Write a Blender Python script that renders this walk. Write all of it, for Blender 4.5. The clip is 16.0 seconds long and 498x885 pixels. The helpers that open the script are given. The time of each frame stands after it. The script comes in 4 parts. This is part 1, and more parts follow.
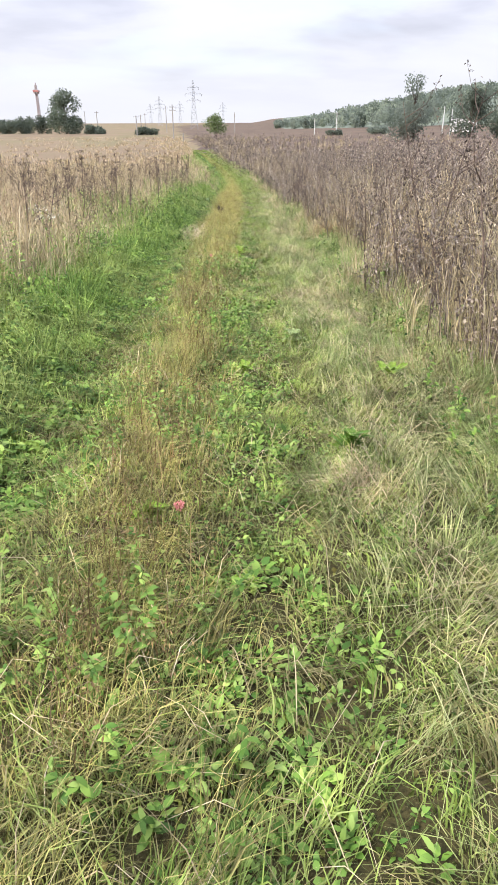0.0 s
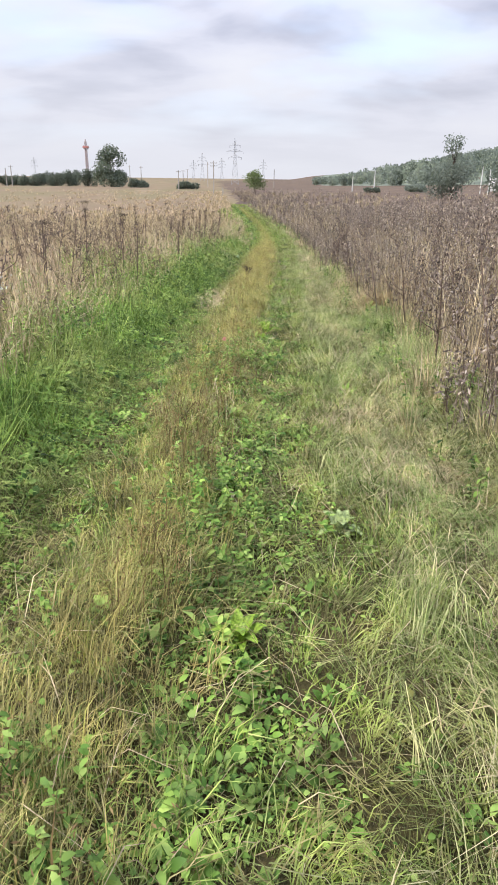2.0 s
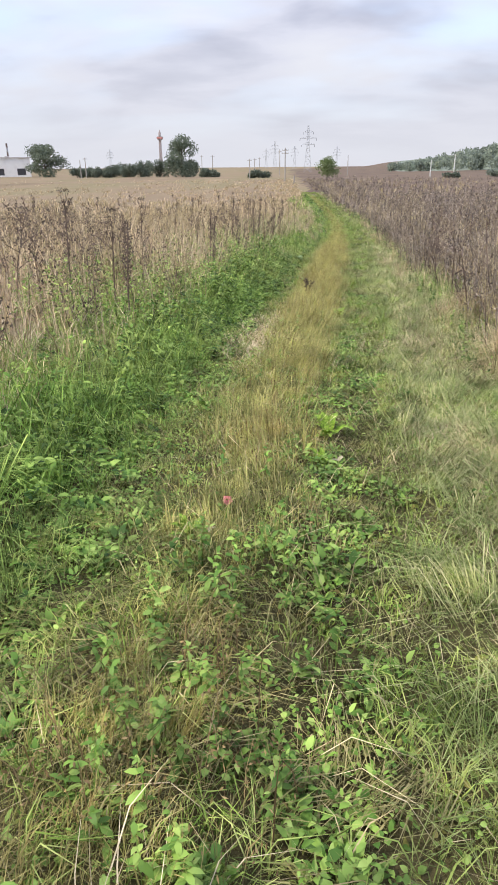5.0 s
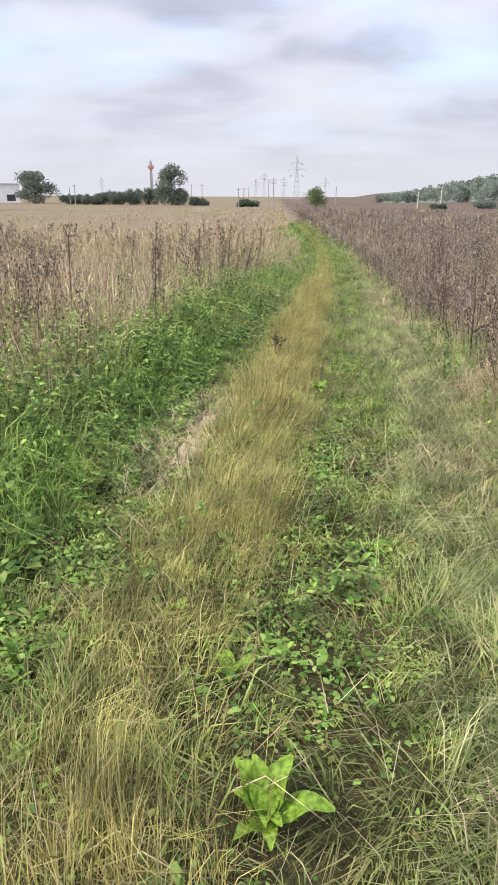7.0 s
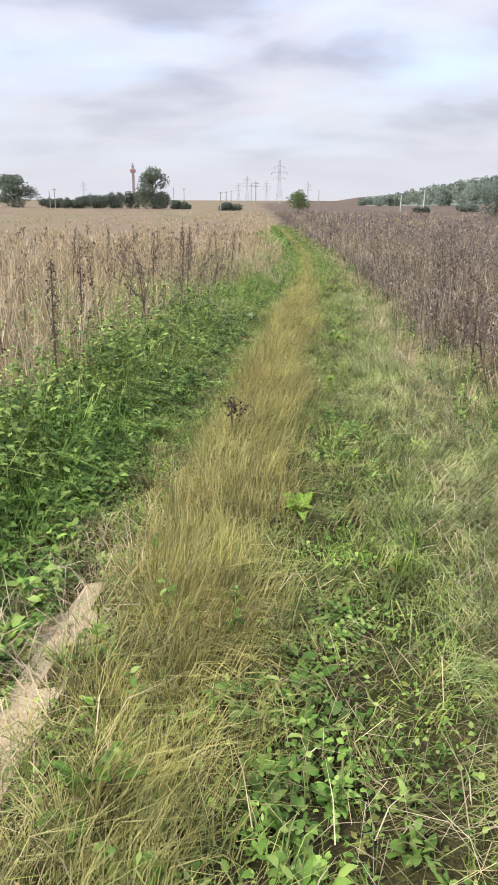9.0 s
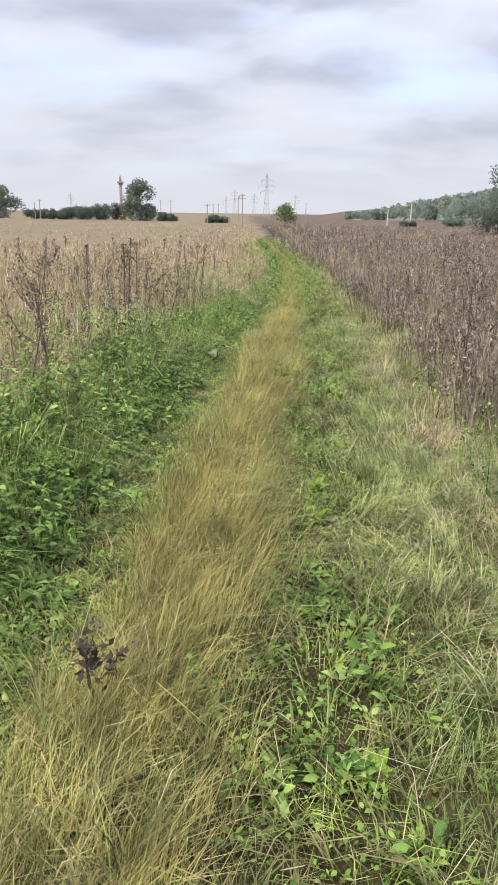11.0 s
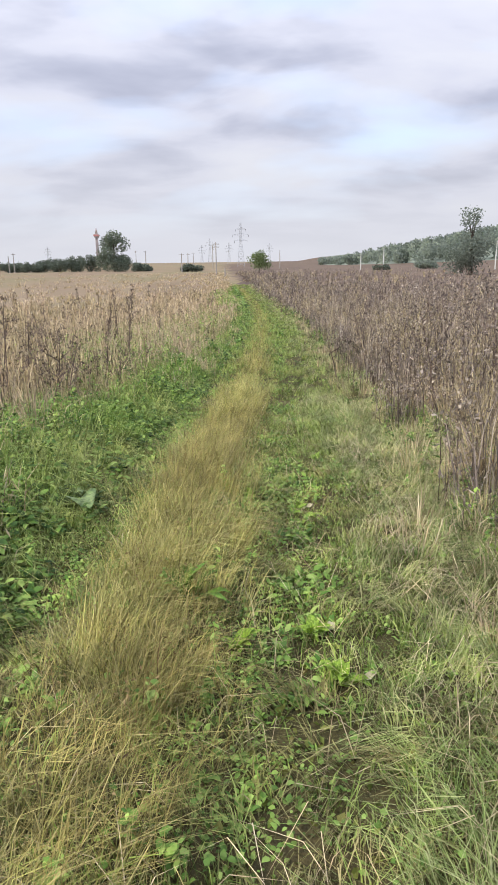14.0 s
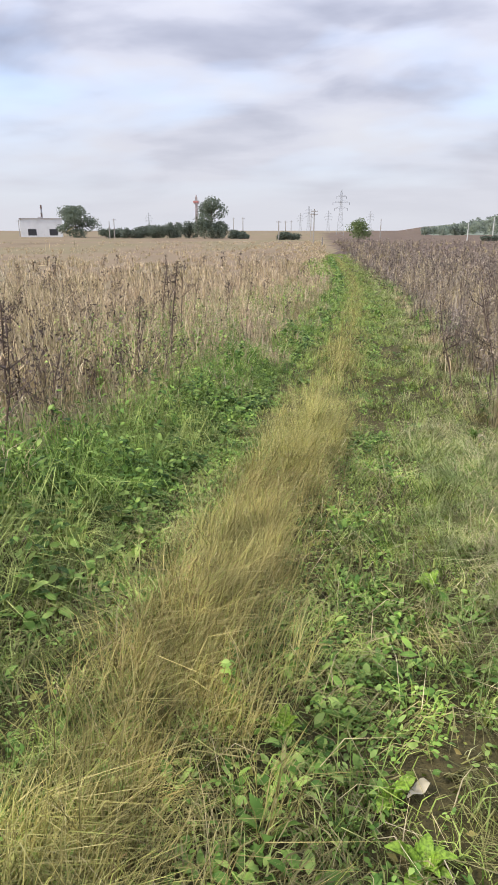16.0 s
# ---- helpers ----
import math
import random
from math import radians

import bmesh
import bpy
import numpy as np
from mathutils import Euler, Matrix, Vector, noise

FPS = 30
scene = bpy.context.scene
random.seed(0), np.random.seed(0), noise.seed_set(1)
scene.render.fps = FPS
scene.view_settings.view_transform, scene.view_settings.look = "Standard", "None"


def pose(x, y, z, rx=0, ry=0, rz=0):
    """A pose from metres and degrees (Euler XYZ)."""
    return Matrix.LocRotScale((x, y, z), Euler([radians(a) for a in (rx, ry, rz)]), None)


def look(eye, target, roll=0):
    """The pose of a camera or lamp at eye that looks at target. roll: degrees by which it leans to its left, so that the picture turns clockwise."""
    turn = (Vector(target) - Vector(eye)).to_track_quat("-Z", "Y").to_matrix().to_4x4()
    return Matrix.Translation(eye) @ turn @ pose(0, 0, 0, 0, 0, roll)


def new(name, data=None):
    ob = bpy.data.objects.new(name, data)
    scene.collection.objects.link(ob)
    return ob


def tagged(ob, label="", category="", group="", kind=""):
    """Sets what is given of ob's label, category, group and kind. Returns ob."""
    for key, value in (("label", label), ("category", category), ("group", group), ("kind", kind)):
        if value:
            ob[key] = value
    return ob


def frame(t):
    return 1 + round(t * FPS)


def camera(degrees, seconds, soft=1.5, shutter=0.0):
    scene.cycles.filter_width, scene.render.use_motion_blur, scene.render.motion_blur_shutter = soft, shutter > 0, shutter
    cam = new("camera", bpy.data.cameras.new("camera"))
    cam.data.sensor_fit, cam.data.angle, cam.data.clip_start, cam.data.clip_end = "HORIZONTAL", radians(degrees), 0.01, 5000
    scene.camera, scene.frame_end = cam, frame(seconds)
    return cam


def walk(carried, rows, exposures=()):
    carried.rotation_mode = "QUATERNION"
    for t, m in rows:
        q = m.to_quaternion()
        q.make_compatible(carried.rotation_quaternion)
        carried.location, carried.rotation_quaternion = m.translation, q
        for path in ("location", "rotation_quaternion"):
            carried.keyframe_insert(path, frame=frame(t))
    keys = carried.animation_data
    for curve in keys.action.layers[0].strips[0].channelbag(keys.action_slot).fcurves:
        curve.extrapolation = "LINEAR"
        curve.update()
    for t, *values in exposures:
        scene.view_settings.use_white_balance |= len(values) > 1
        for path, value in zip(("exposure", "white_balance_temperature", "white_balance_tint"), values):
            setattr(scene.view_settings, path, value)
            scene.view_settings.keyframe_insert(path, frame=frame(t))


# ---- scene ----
cam = camera(42.0, 16.0, soft=1.7)
PATH = [
    (0.0, 0.000, 0.000, 1.450, 63.71, 0.20, -0.46),
    (0.5, 0.025, 0.663, 1.422, 65.81, 0.02, 0.30),
    (1.0, 0.075, 1.306, 1.395, 66.82, -0.30, 1.23),
    (1.5, 0.080, 1.959, 1.368, 67.53, -0.40, 2.17),
    (2.0, 0.100, 2.598, 1.341, 67.84, -0.67, 2.75),
    (2.5, 0.086, 3.275, 1.312, 67.95, -1.07, 3.29),
    (3.0, 0.091, 3.945, 1.284, 67.55, -1.52, 3.73),
    (3.5, 0.112, 4.661, 1.254, 66.87, -1.44, 4.36),
    (6.0, 0.000, 8.040, 1.112, 67.21, 1.24, 10.37),
    (6.5, 0.050, 8.742, 1.083, 68.50, 0.48, 9.11),
    (7.0, 0.057, 9.392, 1.056, 69.20, -0.28, 7.85),
    (7.5, 0.085, 10.086, 1.026, 69.37, -0.72, 6.87),
    (8.0, 0.022, 10.724, 1.000, 69.20, -0.64, 6.47),
    (8.5, 0.013, 11.394, 0.971, 69.31, -0.34, 6.35),
    (9.0, -0.005, 12.049, 0.944, 69.50, -0.24, 6.45),
    (9.5, 0.007, 12.681, 0.917, 69.82, -0.35, 6.25),
    (10.0, 0.007, 13.360, 0.889, 70.35, -0.96, 5.88),
    (12.5, 0.000, 16.750, 0.746, 70.59, -0.25, 4.67),
    (13.0, 0.040, 17.426, 0.718, 70.18, 0.45, 5.17),
    (13.5, 0.077, 18.085, 0.690, 72.39, 0.81, 3.46),
    (14.0, 0.132, 18.757, 0.662, 74.39, 0.78, 3.36),
    (14.5, 0.098, 19.426, 0.634, 74.88, 0.78, 6.43),
    (15.0, 0.108, 20.100, 0.606, 74.21, 0.29, 8.71),
    (15.5, 0.097, 20.802, 0.576, 72.94, 0.02, 10.39),
    (16.0, 0.091, 21.429, 0.550, 71.88, 0.02, 11.65),
]
WHEN = [(t, pose(*r)) for t, *r in PATH]
walk(cam, WHEN, [(0, 0.26), (0.5, 0.14), (1.5, 0.05), (3.5, -0.04), (7, -0.03), (12.5, -0.06), (16, -0.12)])

# ---- sky and sun: bright overcast with broken cloud ----
SUN_EL, SUN_AZ = 44.0, -125.0
world = bpy.data.worlds.new("world")
scene.world = world
world.use_nodes = True
wn, wl = world.node_tree.nodes, world.node_tree.links
wn.clear()


def wnode(kind, **kw):
    n = wn.new(kind)
    for k, v in kw.items():
        n.inputs[int(k[1:])].default_value = v
    return n


def wmath(op, a, b=None):
    n = wn.new("ShaderNodeMath")
    n.operation = op
    for i, v in enumerate((a, b)):
        if v is None:
            continue
        if isinstance(v, (int, float)):
            n.inputs[i].default_value = v
        else:
            wl.new(v, n.inputs[i])
    return n.outputs[0]


def wmix(fac, a, b, blend="MIX"):
    n = wn.new("ShaderNodeMix")
    n.data_type, n.blend_type = "RGBA", blend
    for s, v in ((n.inputs[0], fac), (n.inputs[6], a), (n.inputs[7], b)):
        if isinstance(v, (int, float, tuple)):
            s.default_value = v
        else:
            wl.new(v, s)
    return n.outputs[2]


def wramp(fac, stops):
    n = wn.new("ShaderNodeValToRGB")
    while len(n.color_ramp.elements) < len(stops):
        n.color_ramp.elements.new(0.5)
    for e, (p, c) in zip(n.color_ramp.elements, stops):
        e.position, e.color = p, (*c, 1)
    wl.new(fac, n.inputs[0])
    return n.outputs[0]


sky = wn.new("ShaderNodeTexSky")
sky.sky_type, sky.sun_disc = "NISHITA", False
sky.sun_elevation, sky.sun_rotation = radians(SUN_EL), radians(SUN_AZ)
tc = wn.new("ShaderNodeTexCoord")
sep = wn.new("ShaderNodeSeparateXYZ")
wl.new(tc.outputs["Generated"], sep.inputs[0])
up = wmath("MAXIMUM", sep.outputs[2], 0.0)
den = wmath("ADD", up, 0.22)
comb = wn.new("ShaderNodeCombineXYZ")
wl.new(wmath("MULTIPLY", wmath("DIVIDE", sep.outputs[0], den), 0.75), comb.inputs[0])
wl.new(wmath("DIVIDE", sep.outputs[1], den), comb.inputs[1])
cloud = wnode("ShaderNodeTexNoise", _2=1.9, _3=5.0, _4=0.48, _8=0.25)
wl.new(comb.outputs[0], cloud.inputs["Vector"])
gaps = wnode("ShaderNodeTexNoise", _2=1.1, _3=4.0, _4=0.5)
wl.new(comb.outputs[0], gaps.inputs["Vector"])
grey = wramp(cloud.outputs[0], [(0.32, (0.84, 0.86, 0.95)), (0.48, (0.72, 0.745, 0.88)), (0.57, (0.55, 0.58, 0.72)), (0.70, (0.38, 0.41, 0.54))])
blue = wmix(1.0, wmix(0.12, (0, 0, 0, 1), sky.outputs[0]), (0.43, 0.53, 0.76, 1), "ADD")
gapf = wramp(gaps.outputs[0], [(0.47, (0, 0, 0)), (0.66, (0.85, 0.85, 0.85))])
over = wmix(gapf, grey, blue)
low = wramp(up, [(0.0, (1, 1, 1)), (0.05, (0.80, 0.80, 0.80)), (0.20, (0, 0, 0))])
over = wmix(low, over, (0.78, 0.79, 0.86, 1))
# an overcast sky is about three times as bright overhead as at the horizon
bright = wmath("ADD", 1.0, wmath("MULTIPLY", wmath("MULTIPLY", up, up), 2.3))
bg = wn.new("ShaderNodeBackground")
wl.new(over, bg.inputs[0])
wl.new(bright, bg.inputs[1])
wo = wn.new("ShaderNodeOutputWorld")
wl.new(bg.outputs[0], wo.inputs[0])

sun = new("sun", bpy.data.lights.new("sun", "SUN"))
sun.data.energy, sun.data.angle, sun.data.color = 4.8, radians(9), (1.0, 0.93, 0.80)
sun.matrix_world = look((0, 0, 0), (-math.sin(radians(SUN_AZ)) * math.cos(radians(SUN_EL)), -math.cos(radians(SUN_AZ)) * math.cos(radians(SUN_EL)), -math.sin(radians(SUN_EL))))

# ---- materials ----


def material(name):
    m = bpy.data.materials.new(name)
    m.use_nodes = True
    nt = m.node_tree
    return m, nt.nodes, nt.links, nt.nodes["Principled BSDF"]


def ramp_of(n, l, fac, cols):
    r = n.new("ShaderNodeValToRGB")
    while len(r.color_ramp.elements) < len(cols):
        r.color_ramp.elements.new(0.5)
    for i, (e, c) in enumerate(zip(r.color_ramp.elements, cols)):
        e.position, e.color = i / max(1, len(cols) - 1), (*c, 1)
    l.new(fac, r.inputs[0])
    return r.outputs[0]


def noise_of(n, l, scale, detail=4.0, stretch=None):
    t = n.new("ShaderNodeTexCoord")
    x = n.new("ShaderNodeTexNoise")
    x.inputs["Scale"].default_value, x.inputs["Detail"].default_value = scale, detail
    v = t.outputs["Object"]
    if stretch:
        mp = n.new("ShaderNodeMapping")
        mp.inputs["Scale"].default_value = stretch
        l.new(v, mp.inputs[0])
        v = mp.outputs[0]
    l.new(v, x.inputs["Vector"])
    return x.outputs[0]


def spread(n, l, v, lo, hi):
    r = n.new("ShaderNodeMapRange")
    r.inputs[1].default_value, r.inputs[2].default_value = lo, hi
    l.new(v, r.inputs[0])
    return r.outputs[0]


def mix_of(n, l, fac, a, b, blend="MIX"):
    m = n.new("ShaderNodeMix")
    m.data_type, m.blend_type = "RGBA", blend
    for s, v in ((m.inputs[0], fac), (m.inputs[6], a), (m.inputs[7], b)):
        if isinstance(v, (int, float)):
            s.default_value = v
        elif isinstance(v, tuple):
            s.default_value = (*v, 1)
        else:
            l.new(v, s)
    return m.outputs[2]


def plant_mat(name, cols, patch=None, amount=0.6, scale=1.1, rough=0.65, thin=0.16, tuft_scale=5.0):
    """Leaf or straw: each piece its own shade, with wider patches of another shade, and light through it."""
    m, n, l, b = material(name)
    g = n.new("ShaderNodeNewGeometry")
    c = ramp_of(n, l, g.outputs["Random Per Island"], cols)
    if patch:
        f = spread(n, l, noise_of(n, l, scale, 3.0), 0.42, 0.62)
        k = n.new("ShaderNodeMath")
        k.operation = "MULTIPLY"
        k.inputs[1].default_value = amount
        l.new(f, k.inputs[0])
        c = mix_of(n, l, k.outputs[0], c, ramp_of(n, l, g.outputs["Random Per Island"], patch))
    tuft = spread(n, l, noise_of(n, l, tuft_scale, 2.0), 0.35, 0.65)
    c = mix_of(n, l, 1.0, c, ramp_of(n, l, tuft, [(0.55, 0.56, 0.52), (1.0, 1.0, 1.0), (1.42, 1.38, 1.25)]), "MULTIPLY")
    l.new(c, b.inputs["Base Color"])
    b.inputs["Roughness"].default_value = rough
    b.inputs["Specular IOR Level"].default_value = 0.16
    if thin:
        t = n.new("ShaderNodeBsdfTranslucent")
        l.new(c, t.inputs[0])
        mx = n.new("ShaderNodeMixShader")
        mx.inputs[0].default_value = thin
        l.new(b.outputs[0], mx.inputs[1])
        l.new(t.outputs[0], mx.inputs[2])
        l.new(mx.outputs[0], n["Material Output"].inputs[0])
    return m


def solid_mat(name, cols, scale=3.0, rough=0.7, metal=0.0, bump=0.3, fine=40.0, stretch=None):
    m, n, l, b = material(name)
    a = noise_of(n, l, scale, 5.0, stretch)
    f = noise_of(n, l, fine, 3.0, stretch)
    c = ramp_of(n, l, spread(n, l, a, 0.3, 0.7), cols)
    c = mix_of(n, l, 0.35, c, ramp_of(n, l, f, cols))
    l.new(c, b.inputs["Base Color"])
    b.inputs["Roughness"].default_value, b.inputs["Metallic"].default_value = rough, metal
    b.inputs["Specular IOR Level"].default_value = 0.5 if rough < 0.9 else 0.1
    bp = n.new("ShaderNodeBump")
    bp.inputs["Strength"].default_value, bp.inputs["Distance"].default_value = bump, 0.02
    l.new(f, bp.inputs["Height"])
    l.new(bp.outputs[0], b.inputs["Normal"])
    return m


M_PATH = solid_mat("path_soil", [(0.03, 0.028, 0.012), (0.055, 0.048, 0.02), (0.09, 0.072, 0.035)], 2.0, 0.95, 0, 1.0, 60)
M_LEFT = solid_mat("dry_field_soil", [(0.12, 0.088, 0.06), (0.20, 0.145, 0.098), (0.15, 0.13, 0.07), (0.25, 0.185, 0.125)], 0.12, 0.95, 0, 1.0, 1.6, (0.35, 0.12, 1))
M_RIGHT = solid_mat("weed_field_soil", [(0.07, 0.05, 0.04), (0.115, 0.083, 0.062), (0.15, 0.11, 0.075)], 0.08, 0.95, 0, 1.0, 3)
M_BARE = solid_mat("bare_sandy_soil", [(0.36, 0.27, 0.17), (0.52, 0.41, 0.27), (0.62, 0.50, 0.34)], 5.0, 0.95, 0, 1.0, 80)
M_GRASS = plant_mat("green_grass", [(0.055, 0.10, 0.016), (0.13, 0.20, 0.033), (0.25, 0.33, 0.078), (0.39, 0.42, 0.155)], [(0.40, 0.39, 0.19), (0.29, 0.34, 0.105), (0.18, 0.25, 0.058)], 0.6, 1.3)
M_SHOULDER = plant_mat("greyish_grass", [(0.10, 0.14, 0.04), (0.22, 0.255, 0.085), (0.36, 0.36, 0.165), (0.50, 0.46, 0.27)], [(0.10, 0.17, 0.04), (0.19, 0.275, 0.078), (0.32, 0.37, 0.15)], 0.7, 1.0)
M_COVER = plant_mat("ground_cover_leaves", [(0.06, 0.10, 0.018), (0.11, 0.16, 0.028), (0.19, 0.21, 0.05), (0.22, 0.17, 0.07)], [(0.20, 0.17, 0.06), (0.13, 0.15, 0.035)], 0.6, 1.8)
M_THATCH = plant_mat("dead_thatch", [(0.09, 0.08, 0.03), (0.19, 0.17, 0.07), (0.30, 0.26, 0.13), (0.13, 0.145, 0.04)], [(0.08, 0.105, 0.022), (0.16, 0.17, 0.045)], 0.6, 1.4)
M_STRAW = plant_mat("golden_straw_grass", [(0.115, 0.112, 0.03), (0.285, 0.26, 0.085), (0.48, 0.425, 0.19), (0.25, 0.29, 0.065)], [(0.14, 0.10, 0.04), (0.29, 0.215, 0.09), (0.21, 0.215, 0.05)], 0.55, 0.9)
M_CLOVER = plant_mat("low_weed_leaves", [(0.045, 0.105, 0.018), (0.10, 0.19, 0.032), (0.175, 0.285, 0.055), (0.29, 0.385, 0.105)], [(0.085, 0.155, 0.03), (0.19, 0.265, 0.07)], 0.5, 2.0, 0.5)
M_NETTLE = plant_mat("nettle_leaves", [(0.016, 0.042, 0.008), (0.055, 0.118, 0.02), (0.14, 0.24, 0.042), (0.28, 0.385, 0.095)], [(0.04, 0.08, 0.016), (0.13, 0.195, 0.045), (0.25, 0.31, 0.09)], 0.6, 0.8, 0.55)
M_VERGE = plant_mat("verge_grass", [(0.065, 0.135, 0.025), (0.15, 0.26, 0.05), (0.30, 0.39, 0.10)], [(0.22, 0.25, 0.075), (0.40, 0.39, 0.16)], 0.65, 0.7)
M_DRY = plant_mat("dry_field_grass", [(0.19, 0.135, 0.09), (0.38, 0.285, 0.195), (0.57, 0.45, 0.32), (0.70, 0.58, 0.43)], [(0.18, 0.165, 0.065), (0.34, 0.295, 0.145), (0.50, 0.42, 0.245)], 0.6, 0.35)
M_STALK = plant_mat("dead_brown_stalk", [(0.07, 0.05, 0.042), (0.125, 0.09, 0.075), (0.19, 0.14, 0.115)], None, thin=0.1)
M_SEED = plant_mat("brown_seed_head", [(0.06, 0.045, 0.04), (0.12, 0.09, 0.075), (0.21, 0.16, 0.13)], None, thin=0.2)
M_PURPLE = plant_mat("purple_brown_weed", [(0.068, 0.054, 0.051), (0.155, 0.122, 0.112), (0.275, 0.225, 0.20), (0.45, 0.385, 0.325)], [(0.115, 0.093, 0.072), (0.235, 0.195, 0.15), (0.38, 0.325, 0.24)], 0.6, 0.5, thin=0.2, tuft_scale=1.7)
M_PALE = plant_mat("pale_dry_grass", [(0.25, 0.19, 0.115), (0.44, 0.35, 0.23), (0.60, 0.50, 0.35)], [(0.22, 0.22, 0.09), (0.37, 0.33, 0.15)], 0.5, 0.8)
M_DOCK = plant_mat("dock_leaf", [(0.11, 0.20, 0.02), (0.18, 0.29, 0.035), (0.27, 0.35, 0.06)], [(0.24, 0.30, 0.05), (0.14, 0.23, 0.028)], 0.35, 9.0, 0.45, tuft_scale=45.0)
M_DOCKDARK = plant_mat("dark_dock_leaf", [(0.05, 0.12, 0.018), (0.09, 0.17, 0.025), (0.15, 0.22, 0.04)], [(0.13, 0.19, 0.03), (0.07, 0.14, 0.02)], 0.35, 9.0, 0.45, tuft_scale=45.0)
M_PINK = plant_mat("pink_blossom", [(0.55, 0.20, 0.20), (0.66, 0.30, 0.28)], None)
M_RUST = plant_mat("rusty_dead_weed", [(0.09, 0.06, 0.03), (0.19, 0.13, 0.06), (0.30, 0.22, 0.11)], None)
M_LAID = plant_mat("flat_tan_straw", [(0.26, 0.19, 0.11), (0.44, 0.34, 0.21), (0.58, 0.47, 0.31)], None)
M_DEADLEAF = plant_mat("withered_pale_leaf", [(0.45, 0.38, 0.26), (0.55, 0.50, 0.38)], None)
M_FLOWER = plant_mat("white_flower", [(0.70, 0.70, 0.62), (0.80, 0.80, 0.74)], None)
# distant trees and hedges: haze painted in as greyer, paler green; high thin flattens contrast
M_TREEHAZE = plant_mat("hazed_tree_leaves", [(0.12, 0.15, 0.115), (0.155, 0.185, 0.14), (0.19, 0.22, 0.165)], None, thin=0.45)
M_HEDGEHAZE = plant_mat("hazed_hedge_leaves", [(0.105, 0.13, 0.105), (0.13, 0.155, 0.12), (0.16, 0.185, 0.145)], None, thin=0.45)
M_PALETREE = plant_mat("pale_green_leaves", [(0.10, 0.14, 0.06), (0.15, 0.195, 0.08), (0.20, 0.24, 0.11)], None, thin=0.4)
# aerial haze is put into this base colour: pale grey-green, little contrast
M_FORESTHAZE = plant_mat("hazed_forest_leaves", [(0.19, 0.225, 0.185), (0.215, 0.25, 0.205), (0.24, 0.275, 0.225)], [(0.21, 0.235, 0.19), (0.24, 0.26, 0.205)], 0.5, 0.01, thin=0.5, tuft_scale=0.05)
M_BARK = solid_mat("bark", [(0.07, 0.055, 0.045), (0.12, 0.10, 0.08)], 2.0, 0.9)
M_WOODPOLE = solid_mat("weathered_pole_wood", [(0.24, 0.22, 0.20), (0.34, 0.31, 0.285)], 2.0, 0.9, stretch=(1, 1, 0.1))
M_CONCRETE = solid_mat("pale_concrete", [(0.50, 0.49, 0.47), (0.62, 0.61, 0.59)], 0.8, 0.9)
M_STEEL = solid_mat("galvanised_steel", [(0.26, 0.27, 0.29), (0.34, 0.35, 0.37)], 0.5, 0.7, 0.1)
M_WHITEPAINT = solid_mat("faded_mast_paint", [(0.34, 0.29, 0.29), (0.42, 0.36, 0.36)], 0.5, 0.6)
M_REDPAINT = solid_mat("red_mast_paint", [(0.36, 0.14, 0.13), (0.44, 0.19, 0.17)], 0.5, 0.6)
M_PLASTER = solid_mat("white_plaster", [(0.60, 0.59, 0.57), (0.70, 0.69, 0.67), (0.75, 0.74, 0.72)], 0.3, 0.9)
M_DARK = solid_mat("dark_opening", [(0.03, 0.03, 0.035), (0.05, 0.05, 0.055)], 1.0, 0.5)
M_ROOF = solid_mat("grey_roof_sheet", [(0.35, 0.33, 0.32), (0.45, 0.42, 0.40)], 0.5, 0.8)
M_BRICK = solid_mat("sooty_chimney", [(0.10, 0.075, 0.07), (0.17, 0.12, 0.11)], 1.0, 0.9)

# ---- shape of the land ----
rng = np.random.default_rng(11)


def sm(v):
    v = np.clip(v, 0, 1)
    return v * v * (3 - 2 * v)


def bend(y):
    """How far the track has swung to the left."""
    return -0.0010 * np.clip(np.asarray(y, float) - 24, 0, 50) ** 2 - 0.10 * np.maximum(np.asarray(y, float) - 74, 0)


def wob(x, y, s, k=0):
    """A cheap wave field, about -1 to 1."""
    return (np.sin(x / s * 1.7 + y / s * 0.9 + k) + np.sin(-x / s * 0.8 + y / s * 1.9 + 2.1 * k + 1) + np.sin(x / s * 3.1 - y / s * 2.3 + k * 0.7)) / 3


def land(x, y):
    x, y = np.asarray(x, float), np.asarray(y, float)
    yy = np.maximum(y, -30)
    z = np.where(yy < 45, -0.042 * yy, -0.042 * (45 + 22 * (1 - np.exp(-np.maximum(yy - 45, 0) / 22))))
    u = x - np.where(y < 200, bend(y), bend(200.0))
    near = np.exp(-np.maximum(y - 60, 0) / 30)
    z = z + near * (-0.05 * np.exp(-((u + 1.05) / 0.22) ** 2) - 0.05 * np.exp(-((u - 0.15) / 0.28) ** 2) + 0.04 * np.exp(-((u + 0.48) / 0.25) ** 2))
    z = z + near * 0.02 * wob(x, y, 0.7) + near * 0.10 * sm((np.abs(u + 0.3) - 1.5) / 1.5)
    z = z + 25 * sm((x - 30) / 215) * sm((y - 470) / 160)
    return z


def grow(start, step, stop, rate):
    v = [start]
    while v[-1] < stop:
        v.append(v[-1] + step)
        step *= rate
    return v


